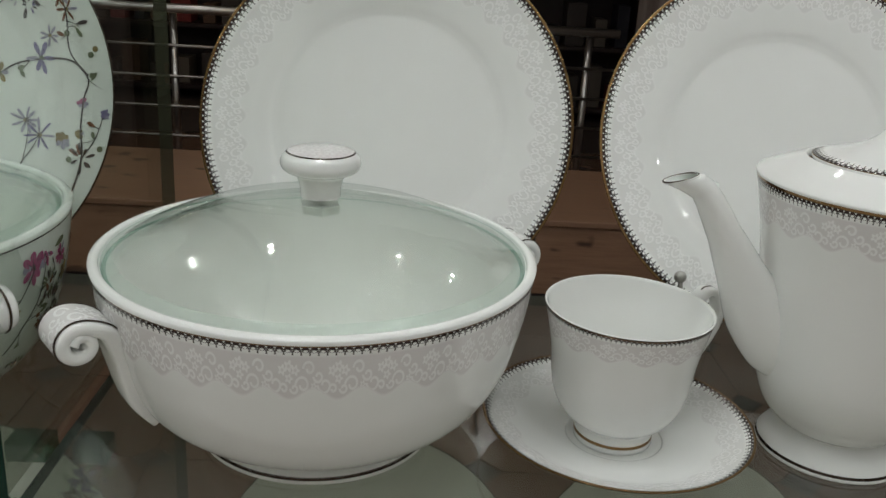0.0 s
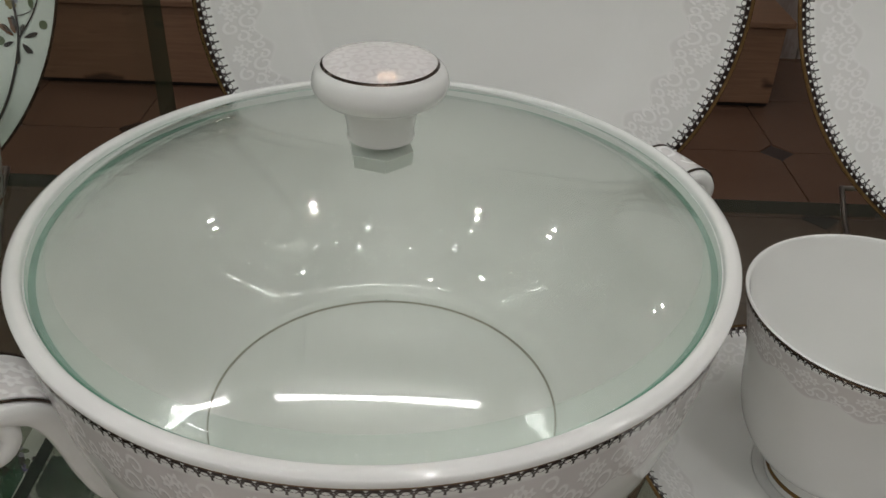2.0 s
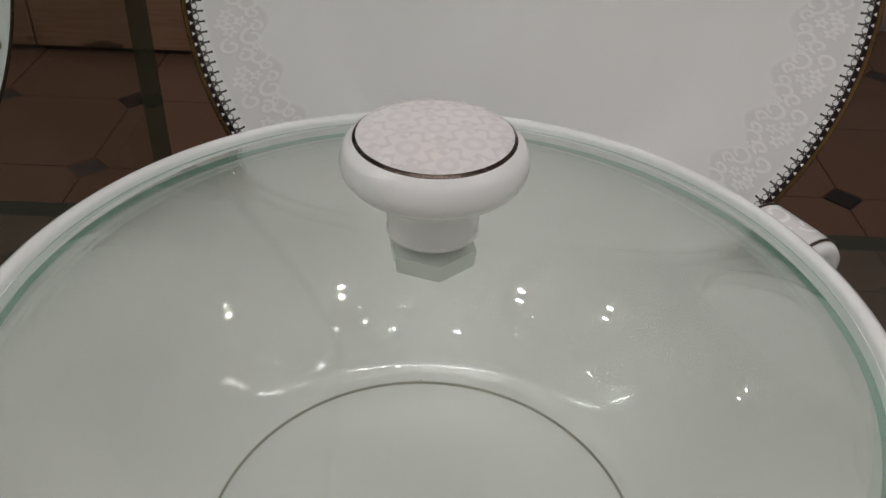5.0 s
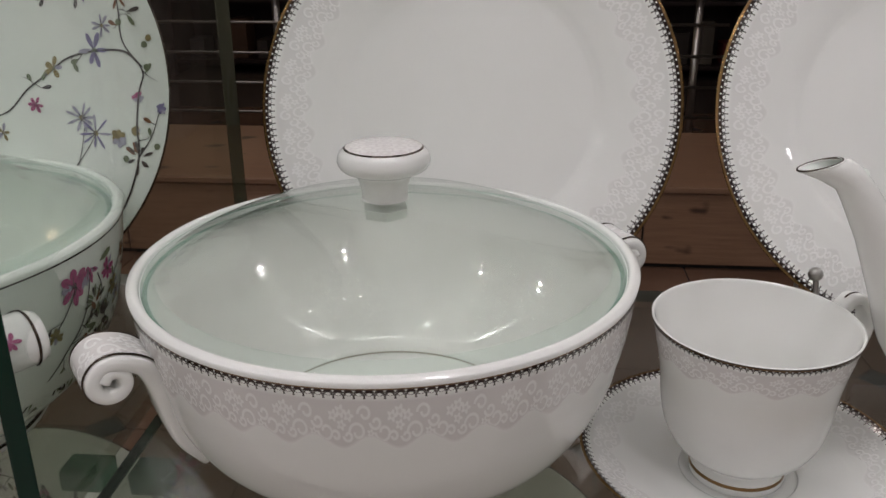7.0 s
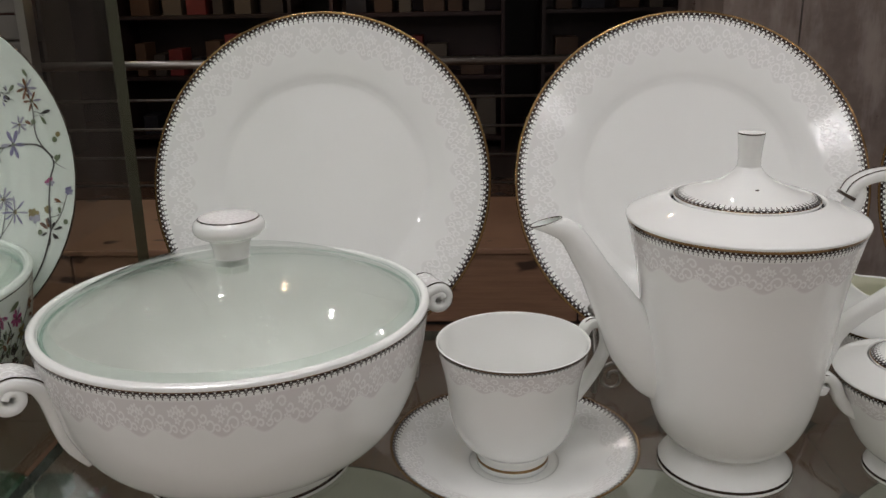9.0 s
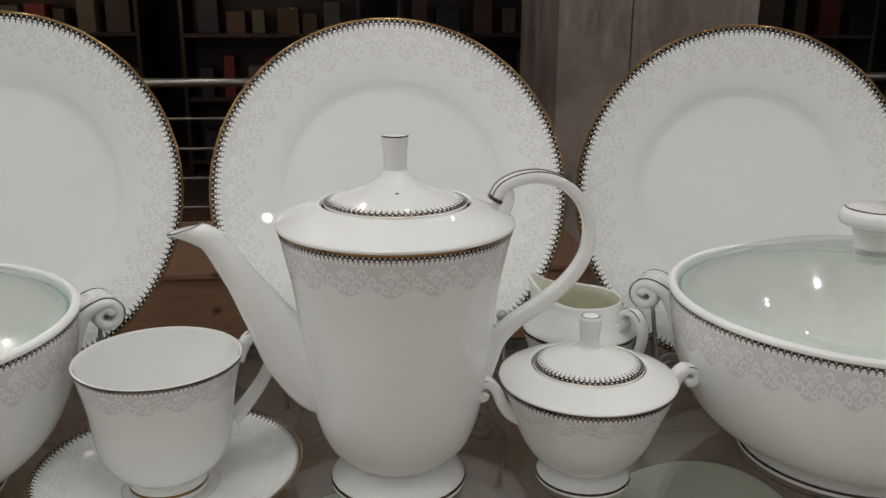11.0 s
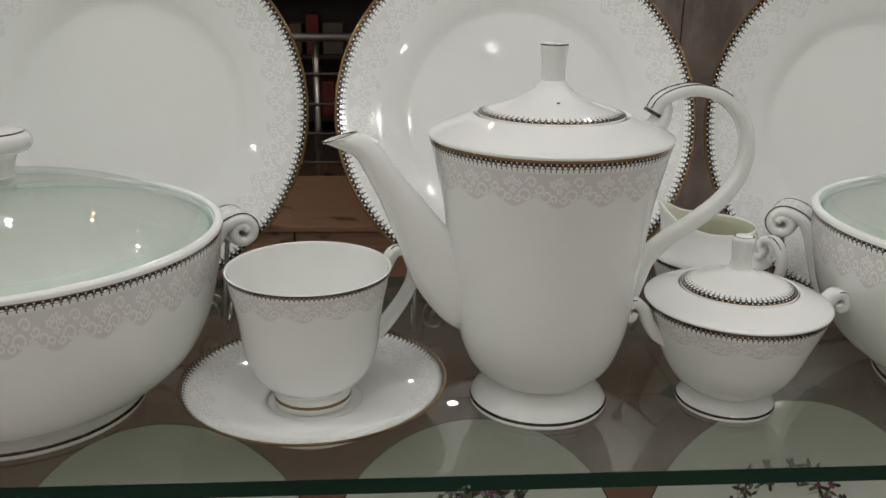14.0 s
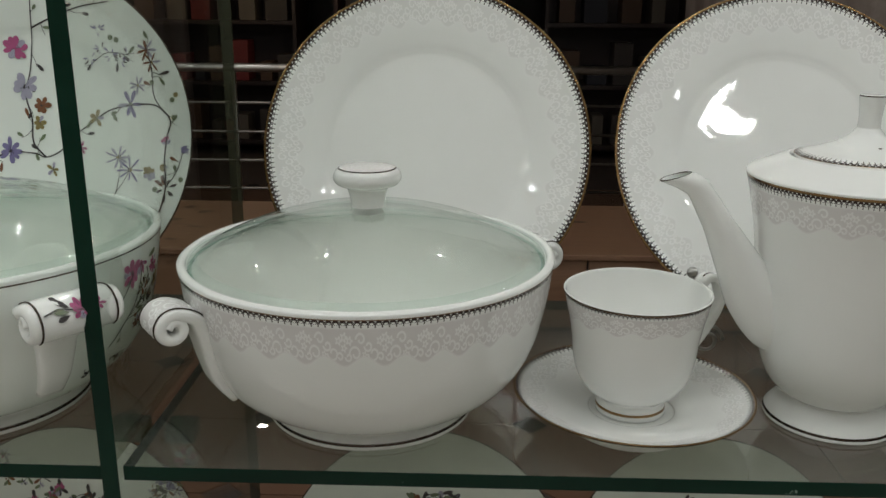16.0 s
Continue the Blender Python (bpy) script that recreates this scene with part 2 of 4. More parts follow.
def spline(pts, n):
    """Points of a Catmull-Rom curve through pts, n per span."""
    p = [Vector(q) for q in pts]
    p = [p[0] * 2 - p[1]] + p + [p[-1] * 2 - p[-2]]
    out = []
    for i in range(1, len(p) - 2):
        for k in range(n):
            t = k / n
            a, b, c, e = p[i - 1], p[i], p[i + 1], p[i + 2]
            out.append(0.5 * ((2 * b) + (c - a) * t + (2 * a - 5 * b + 4 * c - e) * t * t + (3 * b - a - 3 * c + e) * t * t * t))
    out.append(p[-2].copy())
    return out


def revolve(segments, around=112, warp=None):
    """A turned body. segments: (points (r, z), steps, material slot, repeats round); each begins where the last one ended."""
    bm = bmesh.new()
    lay = bm.loops.layers.uv.new("UVMap")
    rings, info = [], []
    for pts, steps, slot, rep in segments:
        line = spline([(r, z, 0) for r, z in pts], steps) if steps > 1 else [Vector((r, z, 0)) for r, z in pts]
        length = [0.0]
        for a, b in zip(line, line[1:]):
            length.append(length[-1] + (b - a).length)
        for i, q in enumerate(line):
            if i == 0 and rings:
                continue
            rings.append((max(q.x, 0.0), q.y))
            if i:
                info.append((slot, rep, length[i - 1] / length[-1], length[i] / length[-1]))
    verts = []
    for r, z in rings:
        if r < 1e-6:
            v = bm.verts.new((0, 0, z))
            verts.append([v] * around)
            continue
        row = []
        for k in range(around):
            a = 2 * math.pi * k / around
            co = Vector((r * math.cos(a), r * math.sin(a), z))
            row.append(bm.verts.new(warp(co, a) if warp else co))
        verts.append(row)
    for j, (slot, rep, v0, v1) in enumerate(info):
        for k in range(around):
            k2 = (k + 1) % around
            quad = [(verts[j][k], k, v0), (verts[j][k2], k + 1, v0), (verts[j + 1][k2], k + 1, v1), (verts[j + 1][k], k, v1)]
            seen, keep = set(), []
            for item in quad:
                if item[0] not in seen:
                    seen.add(item[0])
                    keep.append(item)
            if len(keep) < 3:
                continue
            f = bm.faces.new([i[0] for i in keep])
            f.material_index, f.smooth = slot, True
            for lp, (_, kk, vv) in zip(f.loops, keep):
                lp[lay].uv = (kk / around * rep, vv)
    bmesh.ops.recalc_face_normals(bm, faces=bm.faces)
    return bm


def sweep(path, radii, around=14, flat=1.0, up=Vector((0, 1, 0)), caps=True, square=False):
    """A tube along path; radii may be pairs (in plane, along up)."""
    bm = bmesh.new()
    rows = []
    for i, p in enumerate(path):
        d = (path[min(i + 1, len(path) - 1)] - path[max(i - 1, 0)]).normalized()
        side = d.cross(up).normalized()
        across = side.cross(d).normalized()
        r = radii[i]
        ra, rb = r if isinstance(r, tuple) else (r, r * flat)
        row = []
        for k in range(around):
            a = 2 * math.pi * (k + 0.5) / around
            ca, sa = math.cos(a), math.sin(a)
            if square:
                ca, sa = math.copysign(abs(ca) ** 0.45, ca), math.copysign(abs(sa) ** 0.45, sa)
            row.append(bm.verts.new(p + side * (ra * ca) + across * (rb * sa)))
        rows.append(row)
    for a, b in zip(rows, rows[1:]):
        for k in range(around):
            bm.faces.new((a[k], a[(k + 1) % around], b[(k + 1) % around], b[k]))
    if caps:
        bm.faces.new(list(reversed(rows[0])))
        bm.faces.new(rows[-1])
    bmesh.ops.recalc_face_normals(bm, faces=bm.faces)
    return bm


def lerp_list(vals, n):
    """vals spread over n entries, linearly."""
    out = []
    for i in range(n):
        t = i / (n - 1) * (len(vals) - 1)
        k = min(int(t), len(vals) - 2)
        a, b = vals[k], vals[k + 1]
        f = t - k
        out.append(tuple(p + (q - p) * f for p, q in zip(a, b)) if isinstance(a, tuple) else a + (b - a) * f)
    return out


def box(x0, x1, y0, y1, z0, z1, bevel=0.0, bm=None):
    own = bm or bmesh.new()
    res = bmesh.ops.create_cube(own, size=1.0, matrix=Matrix.Translation(((x0 + x1) / 2, (y0 + y1) / 2, (z0 + z1) / 2)) @ Matrix.Diagonal((x1 - x0, y1 - y0, z1 - z0, 1)))
    if bevel:
        edges = {e for v in res["verts"] for e in v.link_edges}
        bmesh.ops.bevel(own, geom=list(edges), offset=bevel, segments=2, affect="EDGES", profile=0.6)
    return own


# ---- setting ----
def floor_material():
    n = Nodes("brown_stone_floor")
    f = n.noise(3.0, 6, 0.65)
    g = n.noise(30.0, 4)
    n.set(base=n.mix(g, n.mix(f, (0.10, 0.052, 0.032), (0.20, 0.115, 0.075)), (0.14, 0.085, 0.06)), rough=n.add(0.12, n.mul(g, 0.12)))
    n.bump(g, 0.08, 0.001)
    return n.mat


TILE = floor_material()
GROUT = plain("dark_grout", (0.05, 0.035, 0.03), 0.8)
INSET = plain("black_stone_inset", (0.02, 0.018, 0.018), 0.2)
WALLS = plain("cream_painted_wall", (0.80, 0.77, 0.72), 0.7, 6.0, 0.08)
CEILM = plain("white_ceiling_board", (0.82, 0.82, 0.80), 0.85, 12.0, 0.05)


def stone_material():
    n = Nodes("streaked_beige_stone")
    cloud, streak = n.noise(2.2, 6, 0.65), n.noise(5.0, 5, 0.7, stretch=(1.0, 1.0, 0.25))
    base = n.mix(n.below(cloud, 0.5, 0.14), (0.33, 0.28, 0.25), (0.20, 0.16, 0.145))
    n.set(base=n.mix(n.mul(n.below(streak, 0.46, 0.08), 0.6), base, (0.45, 0.40, 0.37)), rough=n.add(0.2, n.mul(cloud, 0.2)))
    n.bump(streak, 0.1, 0.001)
    return n.mat


def wood_material():
    n = Nodes("brown_wood_plank")
    grain, knots = n.noise(9.0, 6, 0.7, stretch=(0.5, 4.0, 9.0)), n.noise(5.0, 2, 0.5, stretch=(1.0, 1.6, 2.2))
    base = n.mix(grain, (0.13, 0.065, 0.036), (0.33, 0.20, 0.125))
    n.set(base=n.mix(n.below(knots, 0.32, 0.04), base, (0.045, 0.025, 0.017)), rough=n.add(0.3, n.mul(grain, 0.2)))
    n.bump(grain, 0.2, 0.001)
    return n.mat


COLUMN = stone_material()
# near-black stands in for the hall's unlit depth; also colours carcass and cords
SHADE = plain("near_black_hall_shade", (0.02, 0.014, 0.013), 0.5, 4.0, 0.4)
WOOD = wood_material()
FIXTURE = plain("white_lamp_housing", (0.75, 0.75, 0.73), 0.5)

floor_ob = tagged(part("floor", box(-6, 6, -5, 9, FLOOR - 0.1, FLOOR), GROUT, smooth=False), "brown polished stone floor of the shop", "floor", kind="structure")
# unseen pale floor, added to throw light on the china's undersides
tagged(part("floor_bounce", box(-6, 6, -3.6, 0.16, FLOOR, FLOOR + 0.0075), plain("cream_bounce_floor", (0.84, 0.80, 0.74), 0.15, 5.0, 0.1), smooth=False), "unseen cream floor added to bounce light up at the china", "floor", kind="structure")
tagged(part("ceiling", box(-6, 6, -5, 9, CEIL, CEIL + 0.1), CEILM, smooth=False), "white suspended shop ceiling with downlights", "ceiling", kind="structure")
# unseen wall set near and bright so it fills the china's front with light
tagged(part("wall_south_bounce", box(-6, 6, -3.7, -3.6, FLOOR, CEIL), WALLS, smooth=False), "unseen cream wall added to bounce light at the cabinet", "wall", kind="structure")
tagged(part("wall_west", box(-6.1, -6, -5, 9, FLOOR, CEIL), WALLS, smooth=False), "cream painted side wall of the shop", "wall", kind="structure")
tagged(part("wall_east", box(6, 6.1, -5, 9, FLOOR, CEIL), WALLS, smooth=False), "cream painted side wall of the shop", "wall", kind="structure")
# added end wall, its near-black colour gives the darkness of the open hall
tagged(part("wall_north", box(-6, 6, 9, 9.1, FLOOR, CEIL), SHADE, smooth=False), "near-black wall added for the unlit depth of the mall hall", "wall", kind="structure")

# column with two cladding joints
column = thing("column", (1.6, 4.35, FLOOR), "square column clad in beige stone sheets", "column")
tagged(column, kind="structure")
for cx0, cx1 in ((-0.45, -0.118), (-0.112, 0.47)):
    part("cladding_panel", box(cx0, cx1, -0.45, 0.45, 0, CEIL - FLOOR, 0.004), COLUMN, column, smooth=False)


def railing(x0, x1, y):
    r = thing("railing", (x0, y, FLOOR), "brushed steel balustrade with thin horizontal bars", "railing")
    L = x1 - x0
    for z, rad in ((0.97, 0.024), (0.78, 0.008), (0.62, 0.008), (0.46, 0.008), (0.30, 0.008), (0.15, 0.008)):
        part("rail" if rad > 0.01 else "bar", sweep([Vector((0, 0, z)), Vector((L, 0, z))], [rad, rad], 12, up=Vector((0, 1, 0))), STEEL if rad > 0.01 else WIRE, r)
    k = 0
    while k * 1.1 <= L:
        part("post", sweep([Vector((k * 1.1, 0.03, 0)), Vector((k * 1.1, 0.03, 0.95))], [0.02, 0.02], 12), STEEL, r)
        k += 1
    return r


railing(-4.6, 1.05, 4.72)
railing(2.3, 5.2, 4.9)
plinth = thing("wooden_platform", (-0.6, 3.75, FLOOR), "low brown wooden platform with panelled front", "platform")
for k in range(6):
    part("front_panel", box(-2.4 + k * 0.7 + 0.004, -2.4 + (k + 1) * 0.7 - 0.004, -0.41, -0.385, 0.03, 0.325, 0.004), WOOD, plinth, smooth=False)
part("deck", box(-2.42, 1.82, -0.43, 0.43, 0.33, 0.355, 0.005), WOOD, plinth, smooth=False)
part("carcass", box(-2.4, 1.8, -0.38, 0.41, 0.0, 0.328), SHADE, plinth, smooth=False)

# dim shop units across the hall
for ux, uw, uy, tone in ((-4.2, 1.7, 7.2, (0.05, 0.045, 0.04)), (-2.2, 1.5, 7.6, (0.022, 0.012, 0.012)), (-0.4, 1.4, 7.4, (0.03, 0.01, 0.01)), (1.2, 1.2, 7.5, (0.035, 0.022, 0.02)), (3.6, 1.8, 7.2, (0.08, 0.065, 0.06))):
    unit = thing("display_unit", (ux, uy, FLOOR), "dark open display unit across the hall", "shelf unit", "units across the hall")
    body = plain("unit_board", tone, 0.5)
    for sx in (-uw / 2, uw / 2 - 0.03):
        part("side", box(sx, sx + 0.03, -0.25, 0.25, 0, 2.3), body, unit, smooth=False)
    part("back", box(-uw / 2 + 0.03, uw / 2 - 0.03, 0.22, 0.25, 0, 2.3), body, unit, smooth=False)
    for z in (0.1, 0.6, 1.1, 1.6, 2.1):
        part("shelf", box(-uw / 2 + 0.031, uw / 2 - 0.031, -0.24, 0.219, z, z + 0.03), body, unit, smooth=False)
    for z in (0.13, 0.63, 1.13, 1.63):
        k = -uw / 2 + 0.12
        while k < uw / 2 - 0.12:
            w, h = random.uniform(0.08, 0.2), random.uniform(0.12, 0.34)
            c = random.choice(((0.16, 0.02, 0.02), (0.05, 0.04, 0.035), (0.12, 0.10, 0.08), (0.02, 0.02, 0.03), (0.09, 0.05, 0.03)))
            tagged(part("boxed_ware", box(ux + k, ux + k + w, uy - 0.15, uy + 0.1, FLOOR + z, FLOOR + z + h, 0.004), plain("carton", c, 0.6), smooth=False), "small boxed ware on a dim shelf", "box", "boxed wares")
            k += w + random.uniform(0.03, 0.12)

# a string of warm bulbs in the shop across the hall
bulb_glow = Nodes("warm_bulb")
bulb_glow.set(base=(0.9, 0.8, 0.6), emit=(1.0, 0.72, 0.40), power=30.0)
string = thing("string_light", (-2.7, 6.75, 0.335), "string of small warm bulbs in a far shop", "string light")
part("cable", sweep(spline([(0.0, 0, 0.03), (1.0, 0, 0.02), (2.1, 0, 0.03)], 6), [0.004] * 13, 6), SHADE, string)
for bx in (0.0, 2.1):
    part("cord", sweep([Vector((bx, 0, 0.03)), Vector((bx, 0, CEIL - 0.335))], [0.003, 0.003], 6), SHADE, string)
for bx, bz in ((0.03, 0.0), (0.10, -0.045), (0.20, 0.0), (0.30, 0.01), (0.47, 0.0), (0.86, 0.008), (1.07, 0.006), (1.32, 0.006), (1.62, 0.008), (1.80, 0.008), (2.05, 0.012)):
    bm = bmesh.new()
    bmesh.ops.create_uvsphere(bm, u_segments=12, v_segments=8, radius=0.017, matrix=Matrix.Translation((bx, 0, bz)) @ Matrix.Diagonal((1, 1, 1.25, 1)))
    part("bulb", bm, bulb_glow.mat, string, "glowing warm bulb")

# shuttered shop front beyond the floral set
shutter = thing("roller_shutter", (-2.9, 3.9, FLOOR), "grey slatted roller shutter with steel frame", "shutter")
SLAT = plain("grey_slat", (0.20, 0.19, 0.18), 0.4)
for k in range(24):
    part("slat", box(-0.95, 0.95, -0.012, 0.012, 0.02 + k * 0.115, 0.125 + k * 0.115, 0.006), SLAT, shutter, smooth=False)
for sx in (-1.0, 0.96):
    part("guide", box(sx, sx + 0.04, -0.04, 0.04, 0, CEIL - FLOOR), STEEL, shutter, smooth=False)

# lamp housings
for tx, ty in [(a, TUBE_Y) for a in (-3.2, -1.62, -0.06, 1.5, 3.1)]:
    lamp = thing("tube_fitting", (tx, ty, CEIL), "white batten fitting with one fluorescent tube", "ceiling light", "ceiling tubes")
    part("batten", box(-0.64, 0.64, -0.02, 0.02, -0.03, 0, 0.004), FIXTURE, lamp, smooth=False)
    for sx in (-0.635, 0.625):
        part("end_cap", box(sx, sx + 0.01, -0.018, 0.018, -0.10, -0.03, 0.002), FIXTURE, lamp, smooth=False)
for sx, sy in SPOTS + FRONT:
    R0 = 0.08 if (sx, sy) in FRONT else 0.055
    can = thing("recessed_downlight", (sx, sy, CEIL), "round recessed downlight with a white ring", "ceiling light", "downlights")
    part("ring", revolve([([(R0, -0.001), (R0 + 0.015, -0.004), (R0 + 0.02, 0.0)], 1, 0, 1)], 32), FIXTURE, can)
for sx, sy in AISLE:
    can = thing("twin_tube_downlight", (sx, sy, CEIL), "square recessed downlight with two short tubes", "ceiling light", "twin downlights")
    for x0, x1, y0, y1 in ((-0.07, 0.07, -0.07, -0.055), (-0.07, 0.07, 0.055, 0.07), (-0.07, -0.055, -0.055, 0.055), (0.055, 0.07, -0.055, 0.055)):
        part("frame_bar", box(x0, x1, y0, y1, -0.006, 0, 0.001), FIXTURE, can, smooth=False)


# ---- the glass cabinet ----
def slab(name, x0, x1, y0, y1, z0, z1, edge_slots, label, mats):
    """A glass sheet whose cut edges are dark green. edge_slots: (axis, side) to material slot."""
    bm = box(x0, x1, y0, y1, z0, z1, 0.0012)
    for f in bm.faces:
        for (axis, side), slot in edge_slots.items():
            if f.normal[axis] * side > 0.5:
                f.material_index = slot
    ob = tagged(part(name, bm, mats, smooth=False), label, "shelf", kind="structure")
    return ob


FRONT_Y, BACK_Y = 0.379, 0.69
ends = {(1, -1): 1, (1, 1): 2, (0, -1): 1}
side_ends = {(1, -1): 1, (1, 1): 2}
GLASSES = [SHELF, EDGE, OLIVE]
slab("glass_shelf_upper", -0.1930, 1.35, FRONT_Y, BACK_Y, -0.010, 0.0, ends, "clear green-edged glass display shelf with china", GLASSES)
slab("glass_shelf_side", -1.20, -0.2060, FRONT_Y, BACK_Y, -0.010, 0.0, side_ends, "clear green-edged glass shelf with floral china", GLASSES)
slab("glass_shelf_lower", -0.1930, 1.35, FRONT_Y, BACK_Y + 0.06, -0.415, -0.405, ends, "lower clear glass shelf with standing plates", GLASSES)
slab("glass_shelf_lower_side", -1.20, -0.2060, FRONT_Y, BACK_Y + 0.06, -0.415, -0.405, side_ends, "lower clear glass shelf with floral plates", GLASSES)
slab("glass_divider", -0.2050, -0.1940, FRONT_Y - 0.004, BACK_Y + 0.004, -0.42, 0.62, {(1, -1): 1, (1, 1): 2, (2, 1): 1, (2, -1): 1}, "upright glass divider with dark green edge", [PANE, EDGE, OLIVE])
for cy in (0.457, 0.63):
    clip = thing("shelf_clip", (-0.1995, cy, -0.0102), "small clear glass block under the shelf joint", "bracket", "shelf clips")
    ob = part("glass_block", box(0.007, 0.027, -0.009, 0.009, -0.013, 0.0, 0.0015), BLOCK, clip, smooth=False)
    ob = part("glass_block", box(-0.032, -0.007, -0.009, 0.009, -0.013, 0.0, 0.0015), BLOCK, clip, smooth=False)


# ---- china ----
def ribbon_path(pts, n=6):
    return spline([(p[0], 0, p[1]) for p in pts], n)


def scroll_handle(parent, angle, s=1.0, mats=(CHINA, DARKLINE), width=0.0165, decor=None):
    """A broad volute that grows out of the bowl's flank and curls outwards."""
    pts = [(0.0985, 0.0360), (0.1080, 0.0490), (0.1124, 0.0612), (0.1155, 0.0735), (0.1195, 0.0860), (0.1250, 0.0950)]
    for k in range(11):
        a, r = math.radians(112 - 45 * k), 0.0089 - 0.00052 * k
        pts.append((0.1375 + r * math.cos(a), 0.0912 + r * math.sin(a)))
    path = [p * s for p in ribbon_path(pts, 5)]
    n = len(path)
    rad = lerp_list([(0.0060 * s, 0.008 * s), (0.0058 * s, 0.0115 * s), (0.0044 * s, width * s), (0.0040 * s, width * s), (0.0038 * s, width * 0.98 * s), (0.0034 * s, width * 0.97 * s), (0.0032 * s, width * 1.04 * s)], n)
    turn = pose(0, 0, 0, 0, 0, angle)
    bm = sweep(path, rad, 18, up=Vector((0, 1, 0)), square=True)
    bm.transform(turn)
    h = part("handle", bm, mats[0], parent)
    for sgn in (-1, 1):
        line = []
        for i in range(int(n * 0.22), int(n * 0.62)):
            d = (path[min(i + 1, n - 1)] - path[i - 1]).normalized()
            side = d.cross(Vector((0, 1, 0))).normalized()
            line.append(path[i] + side * (rad[i][0] * 1.0) + Vector((0, sgn * rad[i][1] * 0.80, 0)))
        bm = sweep(line, [(0.0004 * s, 0.0006 * s)] * len(line), 6)
        bm.transform(turn)
        part("rim_line", bm, mats[1], h, "thin dark line along the handle")
    if decor:
        decor(h, path, rad, turn)
    return h


def lace_patch(h, path, rad, turn):
    """The raised white lace on the crown of the handle."""
    bm = bmesh.new()
    lay = bm.loops.layers.uv.new("UVMap")
    n = len(path)
    rows = []
    span = range(int(n * 0.24), int(n * 0.56))
    for i in span:
        d = (path[i + 1] - path[i - 1]).normalized()
        side = d.cross(Vector((0, 1, 0))).normalized()
        c = path[i] + side * (rad[i][0] + 0.00015)
        w = rad[i][1] * 0.72
        rows.append((bm.verts.new(c - Vector((0, w, 0))), bm.verts.new(c + Vector((0, w, 0)))))
    for j, (a, b) in enumerate(zip(rows, rows[1:])):
        f = bm.faces.new((a[0], a[1], b[1], b[0]))
        for lp, uv in zip(f.loops, ((j, 0), (j, 0.75), (j + 1, 0.75), (j + 1, 0))):
            lp[lay].uv = (uv[0] * 1.6 / len(rows), uv[1])
    bm.transform(turn)
    part("lace_print", bm, HEM, h)


def bowl_outer():
    return [(0.1225, 0.1125), (0.1222, 0.1103)], [(0.1222, 0.1103), (0.1213, 0.1053)], [(0.1213, 0.1053), (0.1194, 0.0905), (0.1174, 0.0785)], \
        [(0.1174, 0.0785), (0.1120, 0.0570), (0.1018, 0.0360), (0.0872, 0.0215), (0.0735, 0.0145), (0.0690, 0.0120)]


def casserole(at, axis, label, group="china service", s=1.0, plain_line=False, angles=None):
    b = thing("casserole_bowl", pose(*at) @ Matrix.Diagonal((s * 1.012, s * 1.012, s * 0.985, 1)), label, "bowl", group)
    a0, a1, a2, a3 = bowl_outer()
    slots = (0, 1, 0, 0) if plain_line else (0, 2, 3, 0)
    reps = (1, 1, 1, 1) if plain_line else (1, 200, 34, 1)
    if plain_line:
        a1 = [a1[0], (0.1219, 0.1093)]
        a2 = [(0.1219, 0.1093)] + a2[0:]
    segs = [([(0.1168, 0.1112), (0.1175, 0.1135), (0.1200, 0.1140), (0.1225, 0.1125)], 4, 0, 1), (a0, 1, 0, 1), (a1, 4 if not plain_line else 1, slots[1], reps[1]), (a2, 6, slots[2], reps[2]), (a3, 6, slots[3], 1)]
    body = part("body", revolve(segs, 144), [PALE if plain_line else CHINA, DARKLINE, LACE, HEM], b)
    foot = [([(0.0690, 0.0125), (0.0672, 0.0095), (0.0690, 0.0045)], 4, 0, 1), ([(0.0690, 0.0045), (0.0697, 0.0028)], 1, 1, 1), ([(0.0697, 0.0028), (0.0695, 0.0003), (0.0660, 0.0003), (0.0640, 0.0060), (0.0, 0.0085)], 3, 0, 1)]
    part("foot", revolve(foot, 112), [CHINA, DARKLINE], b)
    inner = [([(0.1168, 0.1112), (0.1160, 0.1095), (0.1135, 0.0930), (0.1045, 0.0640), (0.0930, 0.0420), (0.0800, 0.0270), (0.0715, 0.0215)], 5, 0, 1), ([(0.0715, 0.0215), (0.0703, 0.0196)], 1, 0, 1), ([(0.0703, 0.0196), (0.0696, 0.0188)], 1, 1, 1), ([(0.0696, 0.0188), (0.0690, 0.0190)], 1, 0, 1), ([(0.0690, 0.0190), (0.0500, 0.0182), (0.0250, 0.0178), (0.0, 0.0176)], 3, 0, 1)]
    part("inside", revolve(inner, 128), [PALE if plain_line else CHINA, GROOVE_SHADE], b)
    for ang in angles or (axis, axis + 180):
        scroll_handle(b, ang, width=0.026 if plain_line else 0.0150, decor=None if plain_line else lace_patch)
    return b


